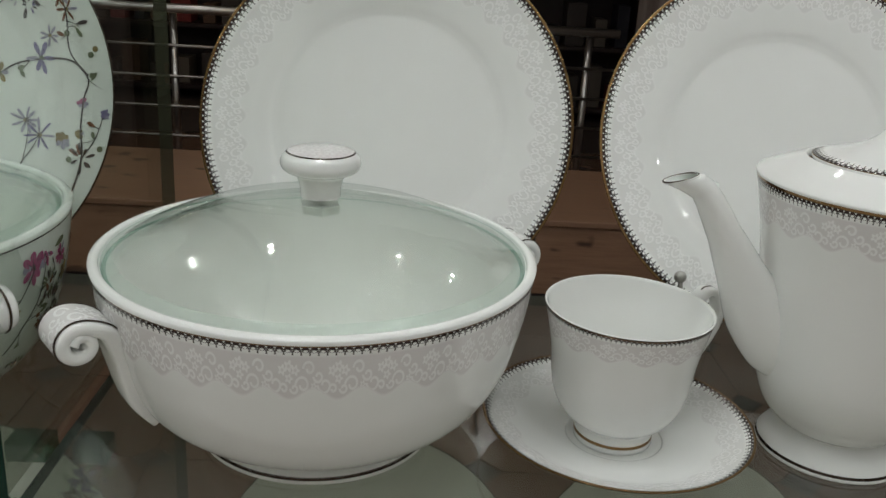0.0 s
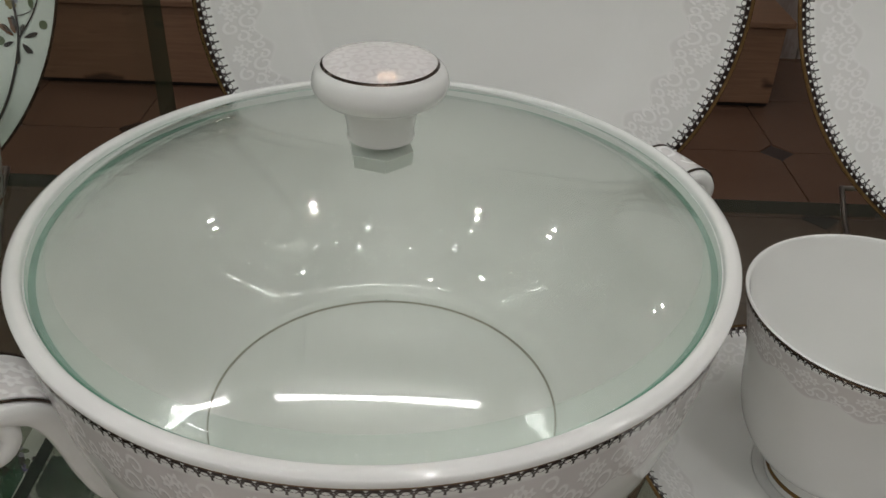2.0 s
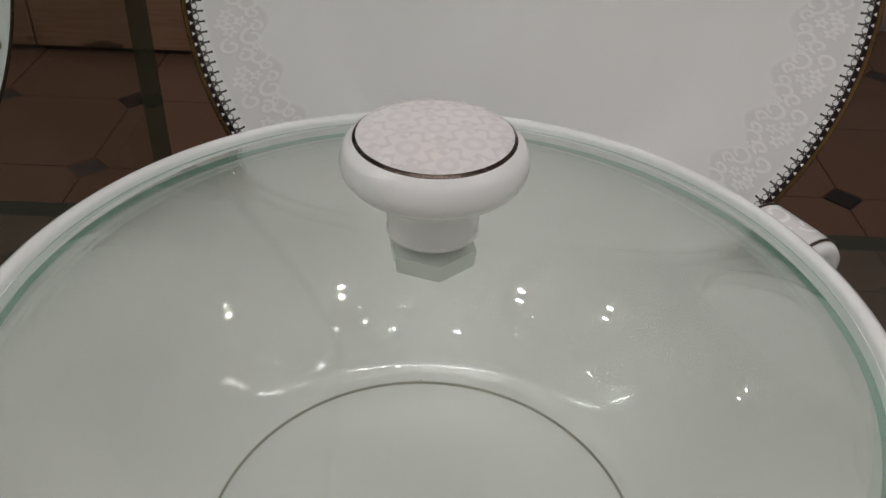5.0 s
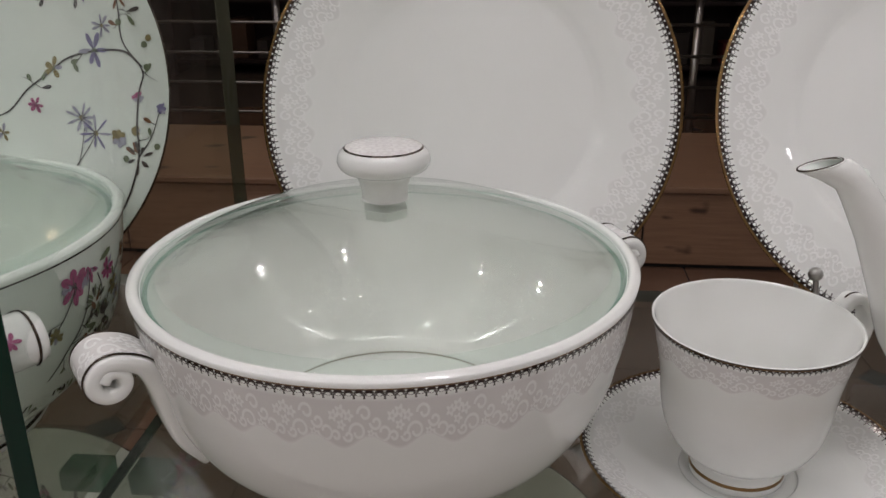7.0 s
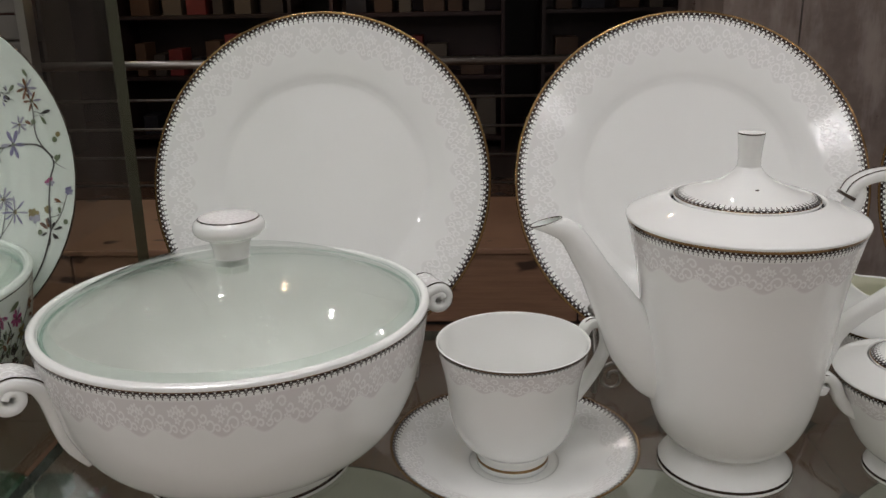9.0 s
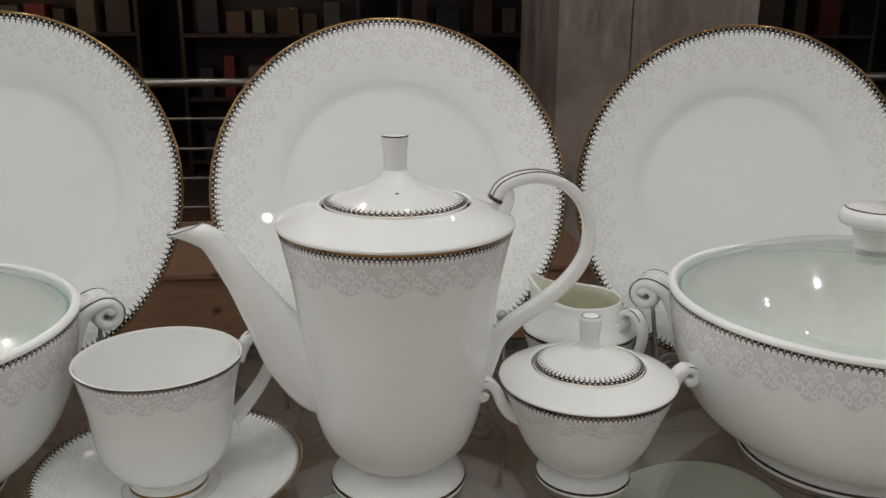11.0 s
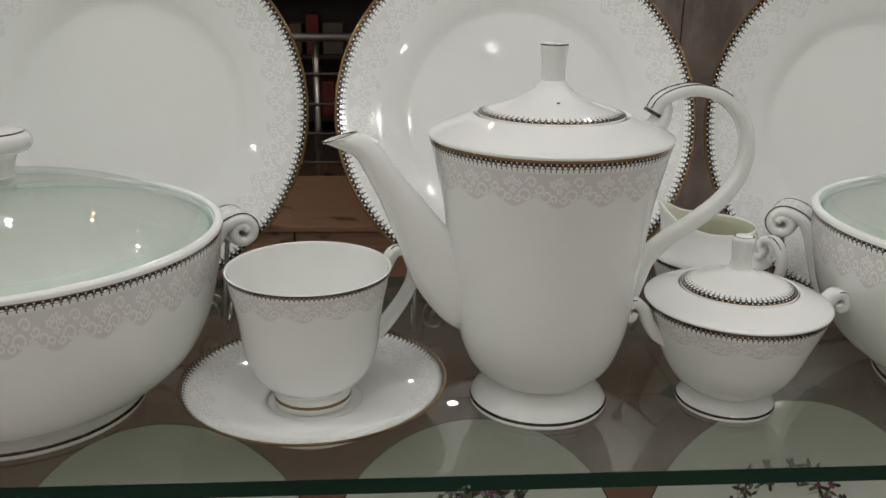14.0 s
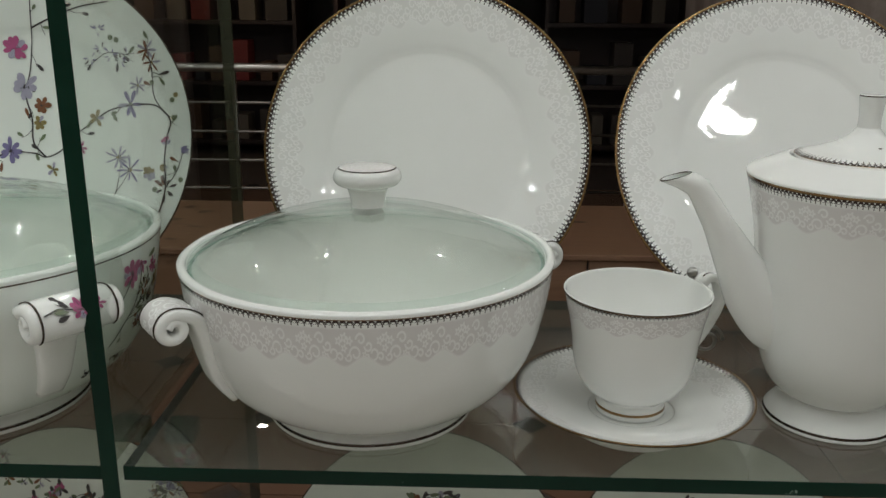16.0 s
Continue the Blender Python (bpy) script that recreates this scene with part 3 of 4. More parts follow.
def glass_lid(at, s=1.0, yaw=0.0, label="domed clear green glass lid with white china knob"):
    b = thing("glass_lid", pose(*at, 0, 0, yaw) @ Matrix.Diagonal((s * 1.012, s * 1.012, s * 0.988, 1)), label, "lid", "glass lids")
    Ro, c = 0.2235, 0.1437 - 0.2235

    def cap(r, off):
        return c + math.sqrt((Ro + off) ** 2 - r * r)

    rs = [0.1095, 0.10, 0.085, 0.07, 0.05, 0.03, 0.015, 0.0]
    outer = [(r, cap(r, 0)) for r in rs]
    under = [(r, cap(r, -0.0042)) for r in [0.1135] + rs[1:]]
    edge = [(0.1135, cap(0.1135, -0.0042)), (0.1158, 0.1079), (0.1167, 0.1095), (0.1160, 0.1115)]
    bevel = [(0.1160, 0.1115), (0.1148, 0.1122), (0.1135, cap(0.1135, 0)), (0.1095, cap(0.1095, 0))]
    dome = part("dome", revolve([(edge, 4, 1, 1), (bevel, 3, 2, 1), (outer, 4, 0, 1), (list(reversed(under)), 4, 0, 1)], 160), [LID, LIDEDGE, LIDRIM], b)
    part("knob", revolve([([(0.0, 0.1436), (0.0104, 0.1436), (0.0110, 0.1446), (0.0112, 0.1475), (0.0120, 0.1520), (0.0134, 0.1556), (0.0156, 0.1572), (0.0200, 0.1590), (0.0221, 0.1624), (0.0214, 0.1666), (0.0190, 0.1692)], 5, 0, 1),
                          ([(0.0190, 0.1692), (0.0182, 0.1699)], 1, 1, 1), ([(0.0182, 0.1699), (0.0120, 0.1708), (0.0060, 0.1712), (0.0, 0.1714)], 3, 2, 7)], 72), [CHINA, DARKLINE, TOPLACE], b, "white china knob with lace top and dark ring")
    bm = bmesh.new()
    bmesh.ops.create_cone(bm, cap_ends=True, segments=6, radius1=0.0112, radius2=0.0116, depth=0.0048, matrix=Matrix.Translation((0, 0, 0.1370)))
    part("hex_nut", bm, PALE, b, "pale hexagonal screw seat under the glass", smooth=False)
    return b


def plate_profile(R):
    """Top side from the rim to the middle, at true size for a radius R of 0.135."""
    k = R / 0.135
    return [(r * k, z * k) for r, z in ((0.135, 0.0122), (0.1338, 0.0126), (0.1268, 0.0112), (0.1000, 0.0066), (0.0890, 0.0041), (0.0828, 0.0021), (0.0755, 0.0010), (0.0500, 0.0003), (0.0, 0.0))]


def plate_height(r, R):
    pts = plate_profile(R)
    for (r1, z1), (r0, z0) in zip(pts, pts[1:]):
        if r >= r0:
            return z0 + (z1 - z0) * (r - r0) / max(r1 - r0, 1e-9)
    return 0.0


def plate(m, R, label, style, name="dinner_plate", group="china service"):
    """Lies in its own xy plane with the face up."""
    b = thing(name, m, label, "plate", group)
    p = plate_profile(R)
    k = R / 0.135
    if style == "lace":
        segs = [([(0.1335 * k, 0.0110 * k), p[0], p[1]], 3, 3, 1), ([p[1], p[2]], 4, 1, int(200 * k)), ([p[2], (0.1120 * k, 0.0086 * k), p[3]], 4, 2, round(33 * k)), (p[3:], 5, 0, 1)]
    else:
        segs = [([(0.1335 * k, 0.0110 * k), p[0], p[1]], 3, 4, 1), ([p[1], p[2], p[3]], 4, 0, 1), (p[3:], 5, 0, 1)]
    segs.append(([(0.0, 0.0), (0.0, -0.0045 * k)], 1, 0, 1))
    segs.append(([(0.0, -0.0045 * k), (0.0700 * k, -0.0040 * k), (0.0730 * k, -0.0065 * k), (0.0765 * k, -0.0060 * k), (0.0800 * k, -0.0025 * k), (0.1000 * k, 0.0025 * k), (0.1335 * k, 0.0110 * k)], 4, 0, 1))
    part("dish", revolve(segs, 160), [CHINA if style == "lace" else PALE, LACE, HEM_FINE, GOLD, DARKLINE], b)
    return b


def upright(x, y, z, tilt, az=0.0):
    """A plate's pose when it leans back on its stand; z is its middle."""
    return pose(x, y, z, tilt, 0, az)


def plate_stand(x, y_front, z_base, tilt, R, zc, yc, az=0.0, spread=0.078):
    """A wire easel: two arms that hook up in front of the plate with ball tips, and a back leg."""
    st = thing("plate_stand", (x, yc, z_base), "twisted wire plate easel with small ball tips", "plate stand", "plate stands", az)
    t = math.radians(tilt)
    low = (zc - z_base) - R * math.sin(t)
    yl = -R * math.cos(t)
    for sx in (-1, 1):
        pts = [(sx * spread * 0.55, 0.085, 0.004), (sx * spread * 0.8, 0.02, 0.006), (sx * spread, yl + 0.0, low * 0.55 + 0.006), (sx * spread, yl - 0.018, 0.012), (sx * spread, yl - 0.024, 0.026), (sx * spread, yl - 0.010, 0.050), (sx * spread, yl + 0.001, 0.070)]
        path = spline(pts, 6)
        arm = part("arm", sweep(path, [0.0017] * len(path), 8, up=Vector((1, 0, 0))), WIRE, st)
        bm = bmesh.new()
        bmesh.ops.create_icosphere(bm, subdivisions=2, radius=0.0045, matrix=Matrix.Translation(path[-1]))
        part("ball_tip", bm, STEEL, arm)
        # scroll foot
        curl = [Vector((sx * spread * 0.8 + 0.012 * (1 - k / 30) * math.cos(k * 0.42), yl - 0.002, 0.0155 + 0.0135 * (1 - k / 30) * math.sin(k * 0.42))) for k in range(24)]
        part("scroll_foot", sweep(curl, [0.0014] * len(curl), 7, up=Vector((0, 1, 0))), WIRE, st)
    back = spline([(0, 0.085, 0.003), (0, 0.06, 0.06), (0, 0.045 + 0.02, 0.12)], 5)
    part("back_leg", sweep(back, [0.0017] * len(back), 8, up=Vector((1, 0, 0))), WIRE, st)
    bar = [Vector((-spread * 0.55, 0.085, 0.004)), Vector((spread * 0.55, 0.085, 0.004))]
    part("cross_wire", sweep(bar, [0.0016] * 2, 8, up=Vector((0, 0, 1))), WIRE, st)
    return st


def cup_and_saucer(x, y, yaw):
    s = thing("saucer", (x, y, 0.0), "white china saucer with dark lace rim on glass shelf", "saucer", "china service")
    top = [(0.0790, 0.0247), (0.0780, 0.0250), (0.0735, 0.0224), (0.0560, 0.0150), (0.0420, 0.0118), (0.0290, 0.0106), (0.0262, 0.0098), (0.0, 0.0096)]
    segs = [([(0.0778, 0.0232), top[0], top[1]], 3, 3, 1), ([top[1], top[2]], 4, 1, 126), ([top[2], (0.0640, 0.0180), top[3]], 4, 2, 16), (top[3:], 5, 0, 1), ([(0.0, 0.0096), (0.0, 0.0065)], 1, 0, 1),
            ([(0.0, 0.0065), (0.0350, 0.0065), (0.0450, 0.0080), (0.0600, 0.0140), (0.0778, 0.0232)], 4, 0, 1)]
    part("foot_ring", revolve([([(0.0380, 0.0070), (0.0395, 0.0006), (0.0410, 0.0002), (0.0425, 0.0006), (0.0440, 0.0076)], 3, 0, 1)], 96), CHINA, s)
    part("dish", revolve(segs, 128), [CHINA, LACE, HEM_FINE, GOLD], s)
    c = thing("teacup", (x - 0.001, y, 0.0100), "white china teacup with dark lace rim on saucer", "cup", "china service", yaw)
    zb = -0.0100
    out = [(0.0475, 0.0938 + zb), (0.0473, 0.0929 + zb), (0.0464, 0.0900 + zb), (0.0432, 0.0755 + zb), (0.0412, 0.0640 + zb), (0.0395, 0.0480 + zb), (0.0365, 0.0365 + zb), (0.0310, 0.0275 + zb), (0.0235, 0.0215 + zb), (0.0215, 0.0195 + zb)]
    segs = [([(0.0458, 0.0925 + zb), (0.0465, 0.0940 + zb), out[0]], 3, 0, 1), ([out[0], out[1]], 1, 3, 1), ([out[1], out[2]], 3, 1, 112), ([out[2], out[3]], 5, 2, 14), (out[3:], 5, 0, 1),
            ([out[-1], (0.0215, 0.0180 + zb), (0.0226, 0.0155 + zb)], 3, 0, 1), ([(0.0226, 0.0155 + zb), (0.0230, 0.0138 + zb)], 1, 4, 1), ([(0.0230, 0.0138 + zb), (0.0228, 0.0002), (0.0200, 0.0002), (0.0190, 0.0040), (0.0, 0.0045)], 2, 0, 1)]
    part("body", revolve(segs, 112), [CHINA, LACE, HEM, DARKLINE, GOLD], c)
    part("inside", revolve([([(0.0458, 0.0925 + zb), (0.0430, 0.0800 + zb), (0.0395, 0.0640 + zb), (0.0378, 0.0480 + zb), (0.0345, 0.0370 + zb), (0.0280, 0.0280 + zb), (0.0180, 0.0235 + zb), (0.0, 0.0228 + zb)], 5, 0, 1)], 96), CHINA, c)
    path = ribbon_path([(0.0468, 0.0812 + zb), (0.0500, 0.0885 + zb), (0.0550, 0.0945 + zb), (0.0625, 0.0935 + zb), (0.0675, 0.0855 + zb), (0.0675, 0.0760 + zb), (0.0625, 0.0660 + zb), (0.0545, 0.0560 + zb), (0.0465, 0.0480 + zb), (0.0412, 0.0436 + zb)], 5)
    h = part("handle", sweep(path, lerp_list([(0.0030, 0.0046), (0.0027, 0.0048), (0.0028, 0.0050), (0.0036, 0.0055)], len(path)), 14, square=True), CHINA, c)
    line = [p + Vector((-0.0006, 0, 0.0029)) for p in path[4:18]]
    part("rim_line", sweep(line, [(0.0003, 0.0006)] * len(line), 6), DARKLINE, h, "thin dark line along the handle")
    return s, c


def coffee_pot(x, y):
    p = thing("coffee_pot", (x, y, 0.0), "tall white china coffee pot with dark lace band", "coffee pot", "china service")
    out = [(0.0697, 0.1668), (0.0693, 0.1657), (0.0677, 0.1602), (0.0628, 0.1385), (0.0600, 0.1210), (0.0570, 0.0950), (0.0540, 0.0680), (0.0505, 0.0480), (0.0445, 0.0310), (0.0370, 0.0215), (0.0315, 0.0175)]
    segs = [([(0.0430, 0.1770), (0.0445, 0.1795), (0.0475, 0.1785), (0.0560, 0.1750), (0.0650, 0.1710), (0.0695, 0.1685), (0.0697, 0.1668)], 5, 0, 1), ([out[0], out[1]], 1, 3, 1), ([out[1], out[2]], 4, 1, 150), ([out[2], out[3]], 6, 2, 17), (out[3:], 6, 0, 1)]
    part("body", revolve(segs, 128), [CHINA, LACE, HEM, GOLD], p)
    foot = [([(0.0315, 0.0180), (0.0312, 0.0165), (0.0345, 0.0125), (0.0395, 0.0075), (0.0420, 0.0042)], 5, 0, 1), ([(0.0420, 0.0042), (0.0427, 0.0026)], 1, 1, 1), ([(0.0427, 0.0026), (0.0425, 0.0003), (0.0390, 0.0003), (0.0340, 0.0070), (0.0, 0.0080)], 3, 0, 1)]
    part("foot", revolve(foot, 96), [CHINA, DARKLINE], p)
    # spout: runs out to -x
    sx = -1
    path = spline([(sx * 0.030, -0.004, 0.066), (sx * 0.046, -0.005, 0.073), (sx * 0.062, -0.006, 0.090), (sx * 0.0755, -0.007, 0.1125), (sx * 0.0895, -0.008, 0.1365), (sx * 0.1025, -0.009, 0.1575), (sx * 0.1095, -0.0095, 0.1638), (sx * 0.1185, -0.010, 0.1672)], 6)
    rad = lerp_list([(0.0235, 0.0150), (0.0225, 0.0148), (0.0192, 0.0134), (0.0140, 0.0112), (0.0096, 0.0090), (0.0076, 0.0074), (0.0068, 0.0068), (0.0058, 0.0063)], len(path))
    bm = sweep(path, rad, 28, caps=False)
    d = (path[-1] - path[-3]).normalized()
    cut = Vector((-0.27, 0.0, 0.963))

    def level(q, amount=1.0):
        """Shears a point of the mouth along the spout on to the cut of the beak."""
        return q - d * ((q - path[-1]).dot(cut) / d.dot(cut)) * amount

    for v in bm.verts:
        along = (v.co - path[-1]).dot(d)
        if along > -0.011:
            ring = v.co - d * along
            v.co = v.co + (level(ring) - ring) * max(0.0, 1 + along / 0.011)
    spout = part("spout", bm, CHINA, p)
    tube = sweep([path[-1] - d * 0.0001, path[-1] - d * 0.006, path[-1] - d * 0.02], [(0.0051, 0.0056), (0.0056, 0.0056), (0.0048, 0.0045)], 24, caps=False)
    for v in tube.verts:
        if (v.co - path[-1]).dot(d) > -0.003:
            v.co = level(v.co)
    part("spout_mouth", tube, PALE, spout)
    n = 30
    side = d.cross(Vector((0, 1, 0))).normalized()
    lip = [path[-1] + side * (0.0055 * math.cos(2 * math.pi * k / n)) + Vector((0, 0.0060 * math.sin(2 * math.pi * k / n), 0)) for k in range(n + 1)]
    lip = [level(q) for q in lip]
    part("lip", sweep(lip, [0.0007] * len(lip), 8, up=d, caps=False), CHINA, spout)
    part("gilt_lip", sweep([q + d * 0.0007 for q in lip], [0.0005] * len(lip), 6, up=d, caps=False), DARKLINE, spout, "dark gilt line round the spout's mouth")
    # handle: runs out to +x
    path = spline([(0.0585, 0, 0.1800), (0.0625, 0, 0.1865), (0.0720, 0, 0.1912), (0.0850, 0, 0.1925), (0.0990, 0, 0.1880), (0.1105, 0, 0.1768), (0.1158, 0, 0.1620), (0.1142, 0, 0.1445), (0.1040, 0, 0.1280), (0.0888, 0, 0.1148), (0.0735, 0, 0.1040), (0.0620, 0, 0.0920), (0.0565, 0, 0.0780), (0.0530, 0, 0.0680)], 6)
    rad = lerp_list([(0.0032, 0.0060), (0.0034, 0.0060), (0.0036, 0.0058), (0.0036, 0.0056), (0.0037, 0.0056), (0.0041, 0.0058), (0.0048, 0.0062), (0.0054, 0.0066)], len(path))
    h = part("handle", sweep(path, rad, 18, square=True), CHINA, p)
    for sgn in (-1, 1):
        line = []
        for i in range(1, 26):
            dd = (path[i + 1] - path[i - 1]).normalized()
            sd = dd.cross(Vector((0, 1, 0))).normalized()
            line.append(path[i] + sd * rad[i][0] * 1.0 + Vector((0, sgn * rad[i][1] * 0.75, 0)))
        part("rim_line", sweep(line, [(0.0003, 0.0005)] * len(line), 6), DARKLINE, h, "thin dark line along the handle")
    dd = (path[1] - path[0]).normalized()
    part("end_plate", sweep([path[0] - dd * 0.0012, path[0] + dd * 0.0008], [(0.0043, 0.0066)] * 2, 16, square=True), DARKLINE, h, "gilt end of the handle's scroll")
    post = spline([(0.0645, 0, 0.1870), (0.0650, 0, 0.1800), (0.0610, 0, 0.1715)], 5)
    part("support", sweep(post, lerp_list([(0.0035, 0.0050), (0.0050, 0.0056), (0.0065, 0.0062)], len(post)), 14), CHINA, h)
    # lid
    rim = [([(0.0408, 0.1770), (0.0420, 0.1788), (0.0418, 0.1800)], 3, 0, 1), ([(0.0418, 0.1800), (0.0360, 0.1822)], 4, 1, 74), ([(0.0360, 0.1822), (0.0280, 0.1846), (0.0180, 0.1885), (0.0105, 0.1935), (0.0068, 0.1980)], 5, 0, 1)]
    lid = part("lid", revolve(rim, 96), [CHINA, LACE], p, "white china lid with lace ring and flared knob")
    knob = [([(0.0068, 0.1980), (0.0066, 0.2030), (0.0070, 0.2100), (0.0078, 0.2172)], 5, 0, 1), ([(0.0079, 0.2172), (0.0077, 0.2180)], 1, 1, 1), ([(0.0077, 0.2180), (0.0060, 0.2184), (0.0, 0.2186)], 3, 0, 1)]
    part("knob", revolve(knob, 48), [CHINA, DARKLINE], lid)
    bm = bmesh.new()
    bmesh.ops.create_uvsphere(bm, u_segments=12, v_segments=6, radius=0.0011, matrix=Matrix.Translation((0.0, -0.0196, 0.1879)) @ Matrix.Diagonal((1, 1, 0.35, 1)))
    part("steam_hole", bm, DARKLINE, lid, "small dark steam hole")
    return p


def sugar_bowl(x, y, yaw):
    p = thing("sugar_bowl", (x, y, 0.0), "round white china sugar bowl with dark lace band", "sugar bowl", "china service", yaw)
    out = [(0.0547, 0.0678), (0.0543, 0.0667), (0.0528, 0.0622), (0.0480, 0.0495), (0.0455, 0.0430), (0.0405, 0.0300), (0.0340, 0.0195), (0.0270, 0.0130), (0.0238, 0.0108)]
    segs = [([(0.0345, 0.0745), (0.0355, 0.0768), (0.0400, 0.0752), (0.0500, 0.0712), (0.0545, 0.0690), (0.0547, 0.0678)], 5, 0, 1), ([out[0], out[1]], 1, 3, 1), ([out[1], out[2]], 4, 1, 118), ([out[2], out[3]], 5, 2, 13), (out[3:], 5, 0, 1)]
    part("body", revolve(segs, 112), [CHINA, LACE, HEM, DARKLINE], p)
    foot = [([(0.0238, 0.0112), (0.0236, 0.0098), (0.0268, 0.0065), (0.0295, 0.0036)], 5, 0, 1), ([(0.0295, 0.0036), (0.0300, 0.0022)], 1, 1, 1), ([(0.0300, 0.0022), (0.0298, 0.0003), (0.0270, 0.0003), (0.0240, 0.0050), (0.0, 0.0060)], 3, 0, 1)]
    part("foot", revolve(foot, 80), [CHINA, DARKLINE], p)
    for ang in (0, 180):
        path = ribbon_path([(0.0420, 0.0430), (0.0500, 0.0485), (0.0550, 0.0560), (0.0585, 0.0640), (0.0640, 0.0690), (0.0695, 0.0672), (0.0705, 0.0620), (0.0665, 0.0600), (0.0650, 0.0635)], 5)
        bm = sweep(path, lerp_list([(0.0042, 0.0050), (0.0036, 0.0052), (0.0028, 0.0056), (0.0026, 0.0058)], len(path)), 14, square=True)
        bm.transform(pose(0, 0, 0, 0, 0, ang))
        h = part("handle", bm, CHINA, p)
        for sgn in (-1, 1):
            line = [q + Vector((0.0005, sgn * 0.0046, 0.0024)) for q in path[15:26]]
            bm = sweep(line, [0.0004] * len(line), 6)
            bm.transform(pose(0, 0, 0, 0, 0, ang))
            part("rim_line", bm, DARKLINE, h, "thin dark line on the handle")
    rim = [([(0.0330, 0.0748), (0.0341, 0.0762), (0.0338, 0.0772)], 3, 0, 1), ([(0.0338, 0.0772), (0.0282, 0.0800)], 4, 1, 62), ([(0.0282, 0.0800), (0.0200, 0.0830), (0.0120, 0.0855), (0.0075, 0.0880), (0.0062, 0.0905)], 5, 0, 1)]
    lid = part("lid", revolve(rim, 80), [CHINA, LACE], p, "white china lid with lace ring and knob")
    knob = [([(0.0062, 0.0905), (0.0058, 0.0940), (0.0064, 0.1010), (0.0068, 0.1065)], 5, 0, 1), ([(0.0068, 0.1065), (0.0058, 0.1080)], 2, 0, 1), ([(0.0058, 0.1080), (0.0051, 0.1082)], 1, 1, 1), ([(0.0051, 0.1082), (0.0, 0.1085)], 2, 0, 1)]
    part("knob", revolve(knob, 40), [CHINA, DARKLINE], lid)
    return p


def creamer(x, y, lip_angle, handle_angle):
    p = thing("cream_jug", pose(x, y, 0.0) @ Matrix.Scale(0.935, 4), "small white china cream jug with dark lace band", "cream jug", "china service")
    la = math.radians(lip_angle)

    def warp(co, a):
        if co.z < 0.074:
            return co
        k = max(0.0, math.cos(a - la))
        f = min(1.0, (co.z - 0.074) / 0.017)
        lip = k ** 10 * f
        return Vector((co.x + math.cos(la) * 0.012 * lip, co.y + math.sin(la) * 0.012 * lip, co.z + 0.012 * lip + 0.004 * k * f))

    out = [(0.0445, 0.0672), (0.0443, 0.0664), (0.0434, 0.0622), (0.0400, 0.0505), (0.0360, 0.0380), (0.0300, 0.0240), (0.0235, 0.0150), (0.0200, 0.0110)]
    segs = [([(0.0292, 0.0910), (0.0300, 0.0922), (0.0310, 0.0910), (0.0325, 0.0850), (0.0370, 0.0770), (0.0430, 0.0700), (0.0445, 0.0672)], 5, 0, 1), ([out[0], out[1]], 1, 3, 1), ([out[1], out[2]], 4, 1, 98), ([out[2], out[3]], 5, 2, 11), (out[3:], 5, 0, 1)]
    part("body", revolve(segs, 112, warp), [CHINA, LACE, HEM, GOLD], p)
    part("inside", revolve([([(0.0292, 0.0910), (0.0305, 0.0850), (0.0350, 0.0760), (0.0400, 0.0660), (0.0360, 0.0450), (0.0250, 0.0200), (0.0, 0.0150)], 5, 0, 1)], 96, warp), CREAM, p)
    part("foot", revolve([([(0.0200, 0.0112), (0.0205, 0.0080), (0.0255, 0.0030)], 4, 0, 1), ([(0.0255, 0.0030), (0.0258, 0.0018)], 1, 1, 1), ([(0.0258, 0.0018), (0.0255, 0.0003), (0.0220, 0.0003), (0.0, 0.0050)], 2, 0, 1)], 72), [CHINA, DARKLINE], p)
    path = ribbon_path([(0.0350, 0.0770), (0.0395, 0.0762), (0.0415, 0.0805), (0.0390, 0.0842), (0.0412, 0.0892), (0.0480, 0.0902), (0.0540, 0.0840), (0.0562, 0.0740), (0.0545, 0.0635), (0.0500, 0.0550), (0.0430, 0.0490), (0.0380, 0.0470)], 5)
    bm = sweep(path, lerp_list([(0.0026, 0.0050), (0.0026, 0.0054), (0.0028, 0.0050), (0.0034, 0.0050)], len(path)), 14, square=True)
    bm.transform(pose(0, 0, 0, 0, 0, handle_angle))
    h = part("handle", bm, CHINA, p)
    for sgn in (-1, 1):
        line = [q + Vector((0.0012, sgn * 0.0040, 0.0024)) for q in path[18:44]]
        bm = sweep(line, [0.0004] * len(line), 6)
        bm.transform(pose(0, 0, 0, 0, 0, handle_angle))
        part("rim_line", bm, DARKLINE, h, "thin dark line along the handle")
    return p


casserole((-0.0516, 0.4733, 0.0), 0, "round white china casserole bowl with dark lace band", angles=(218, 30))
glass_lid((-0.0516, 0.4733, 0.0), yaw=12)
casserole((0.5664, 0.4745, 0.0), 146, "white china casserole bowl beside the sugar bowl")
glass_lid((0.5664, 0.4745, 0.0), yaw=40)
cup_and_saucer(0.1258, 0.4513, 26)
coffee_pot(0.2634, 0.4664)
sugar_bowl(0.3807, 0.4570, 4)
creamer(0.4010, 0.5560, 158, -50)
LACED = "white china dinner plate with dark lace rim, leaning upright"
PLATES = [(-0.0213, 0.6246, 0.1541, 72.9, -1.8), (0.2669, 0.6171, 0.1550, 66.4, -0.3), (0.5452, 0.6129, 0.1437, 75.5, -3.8), (0.8414, 0.632, 0.1476, 68.5, 4.8)]
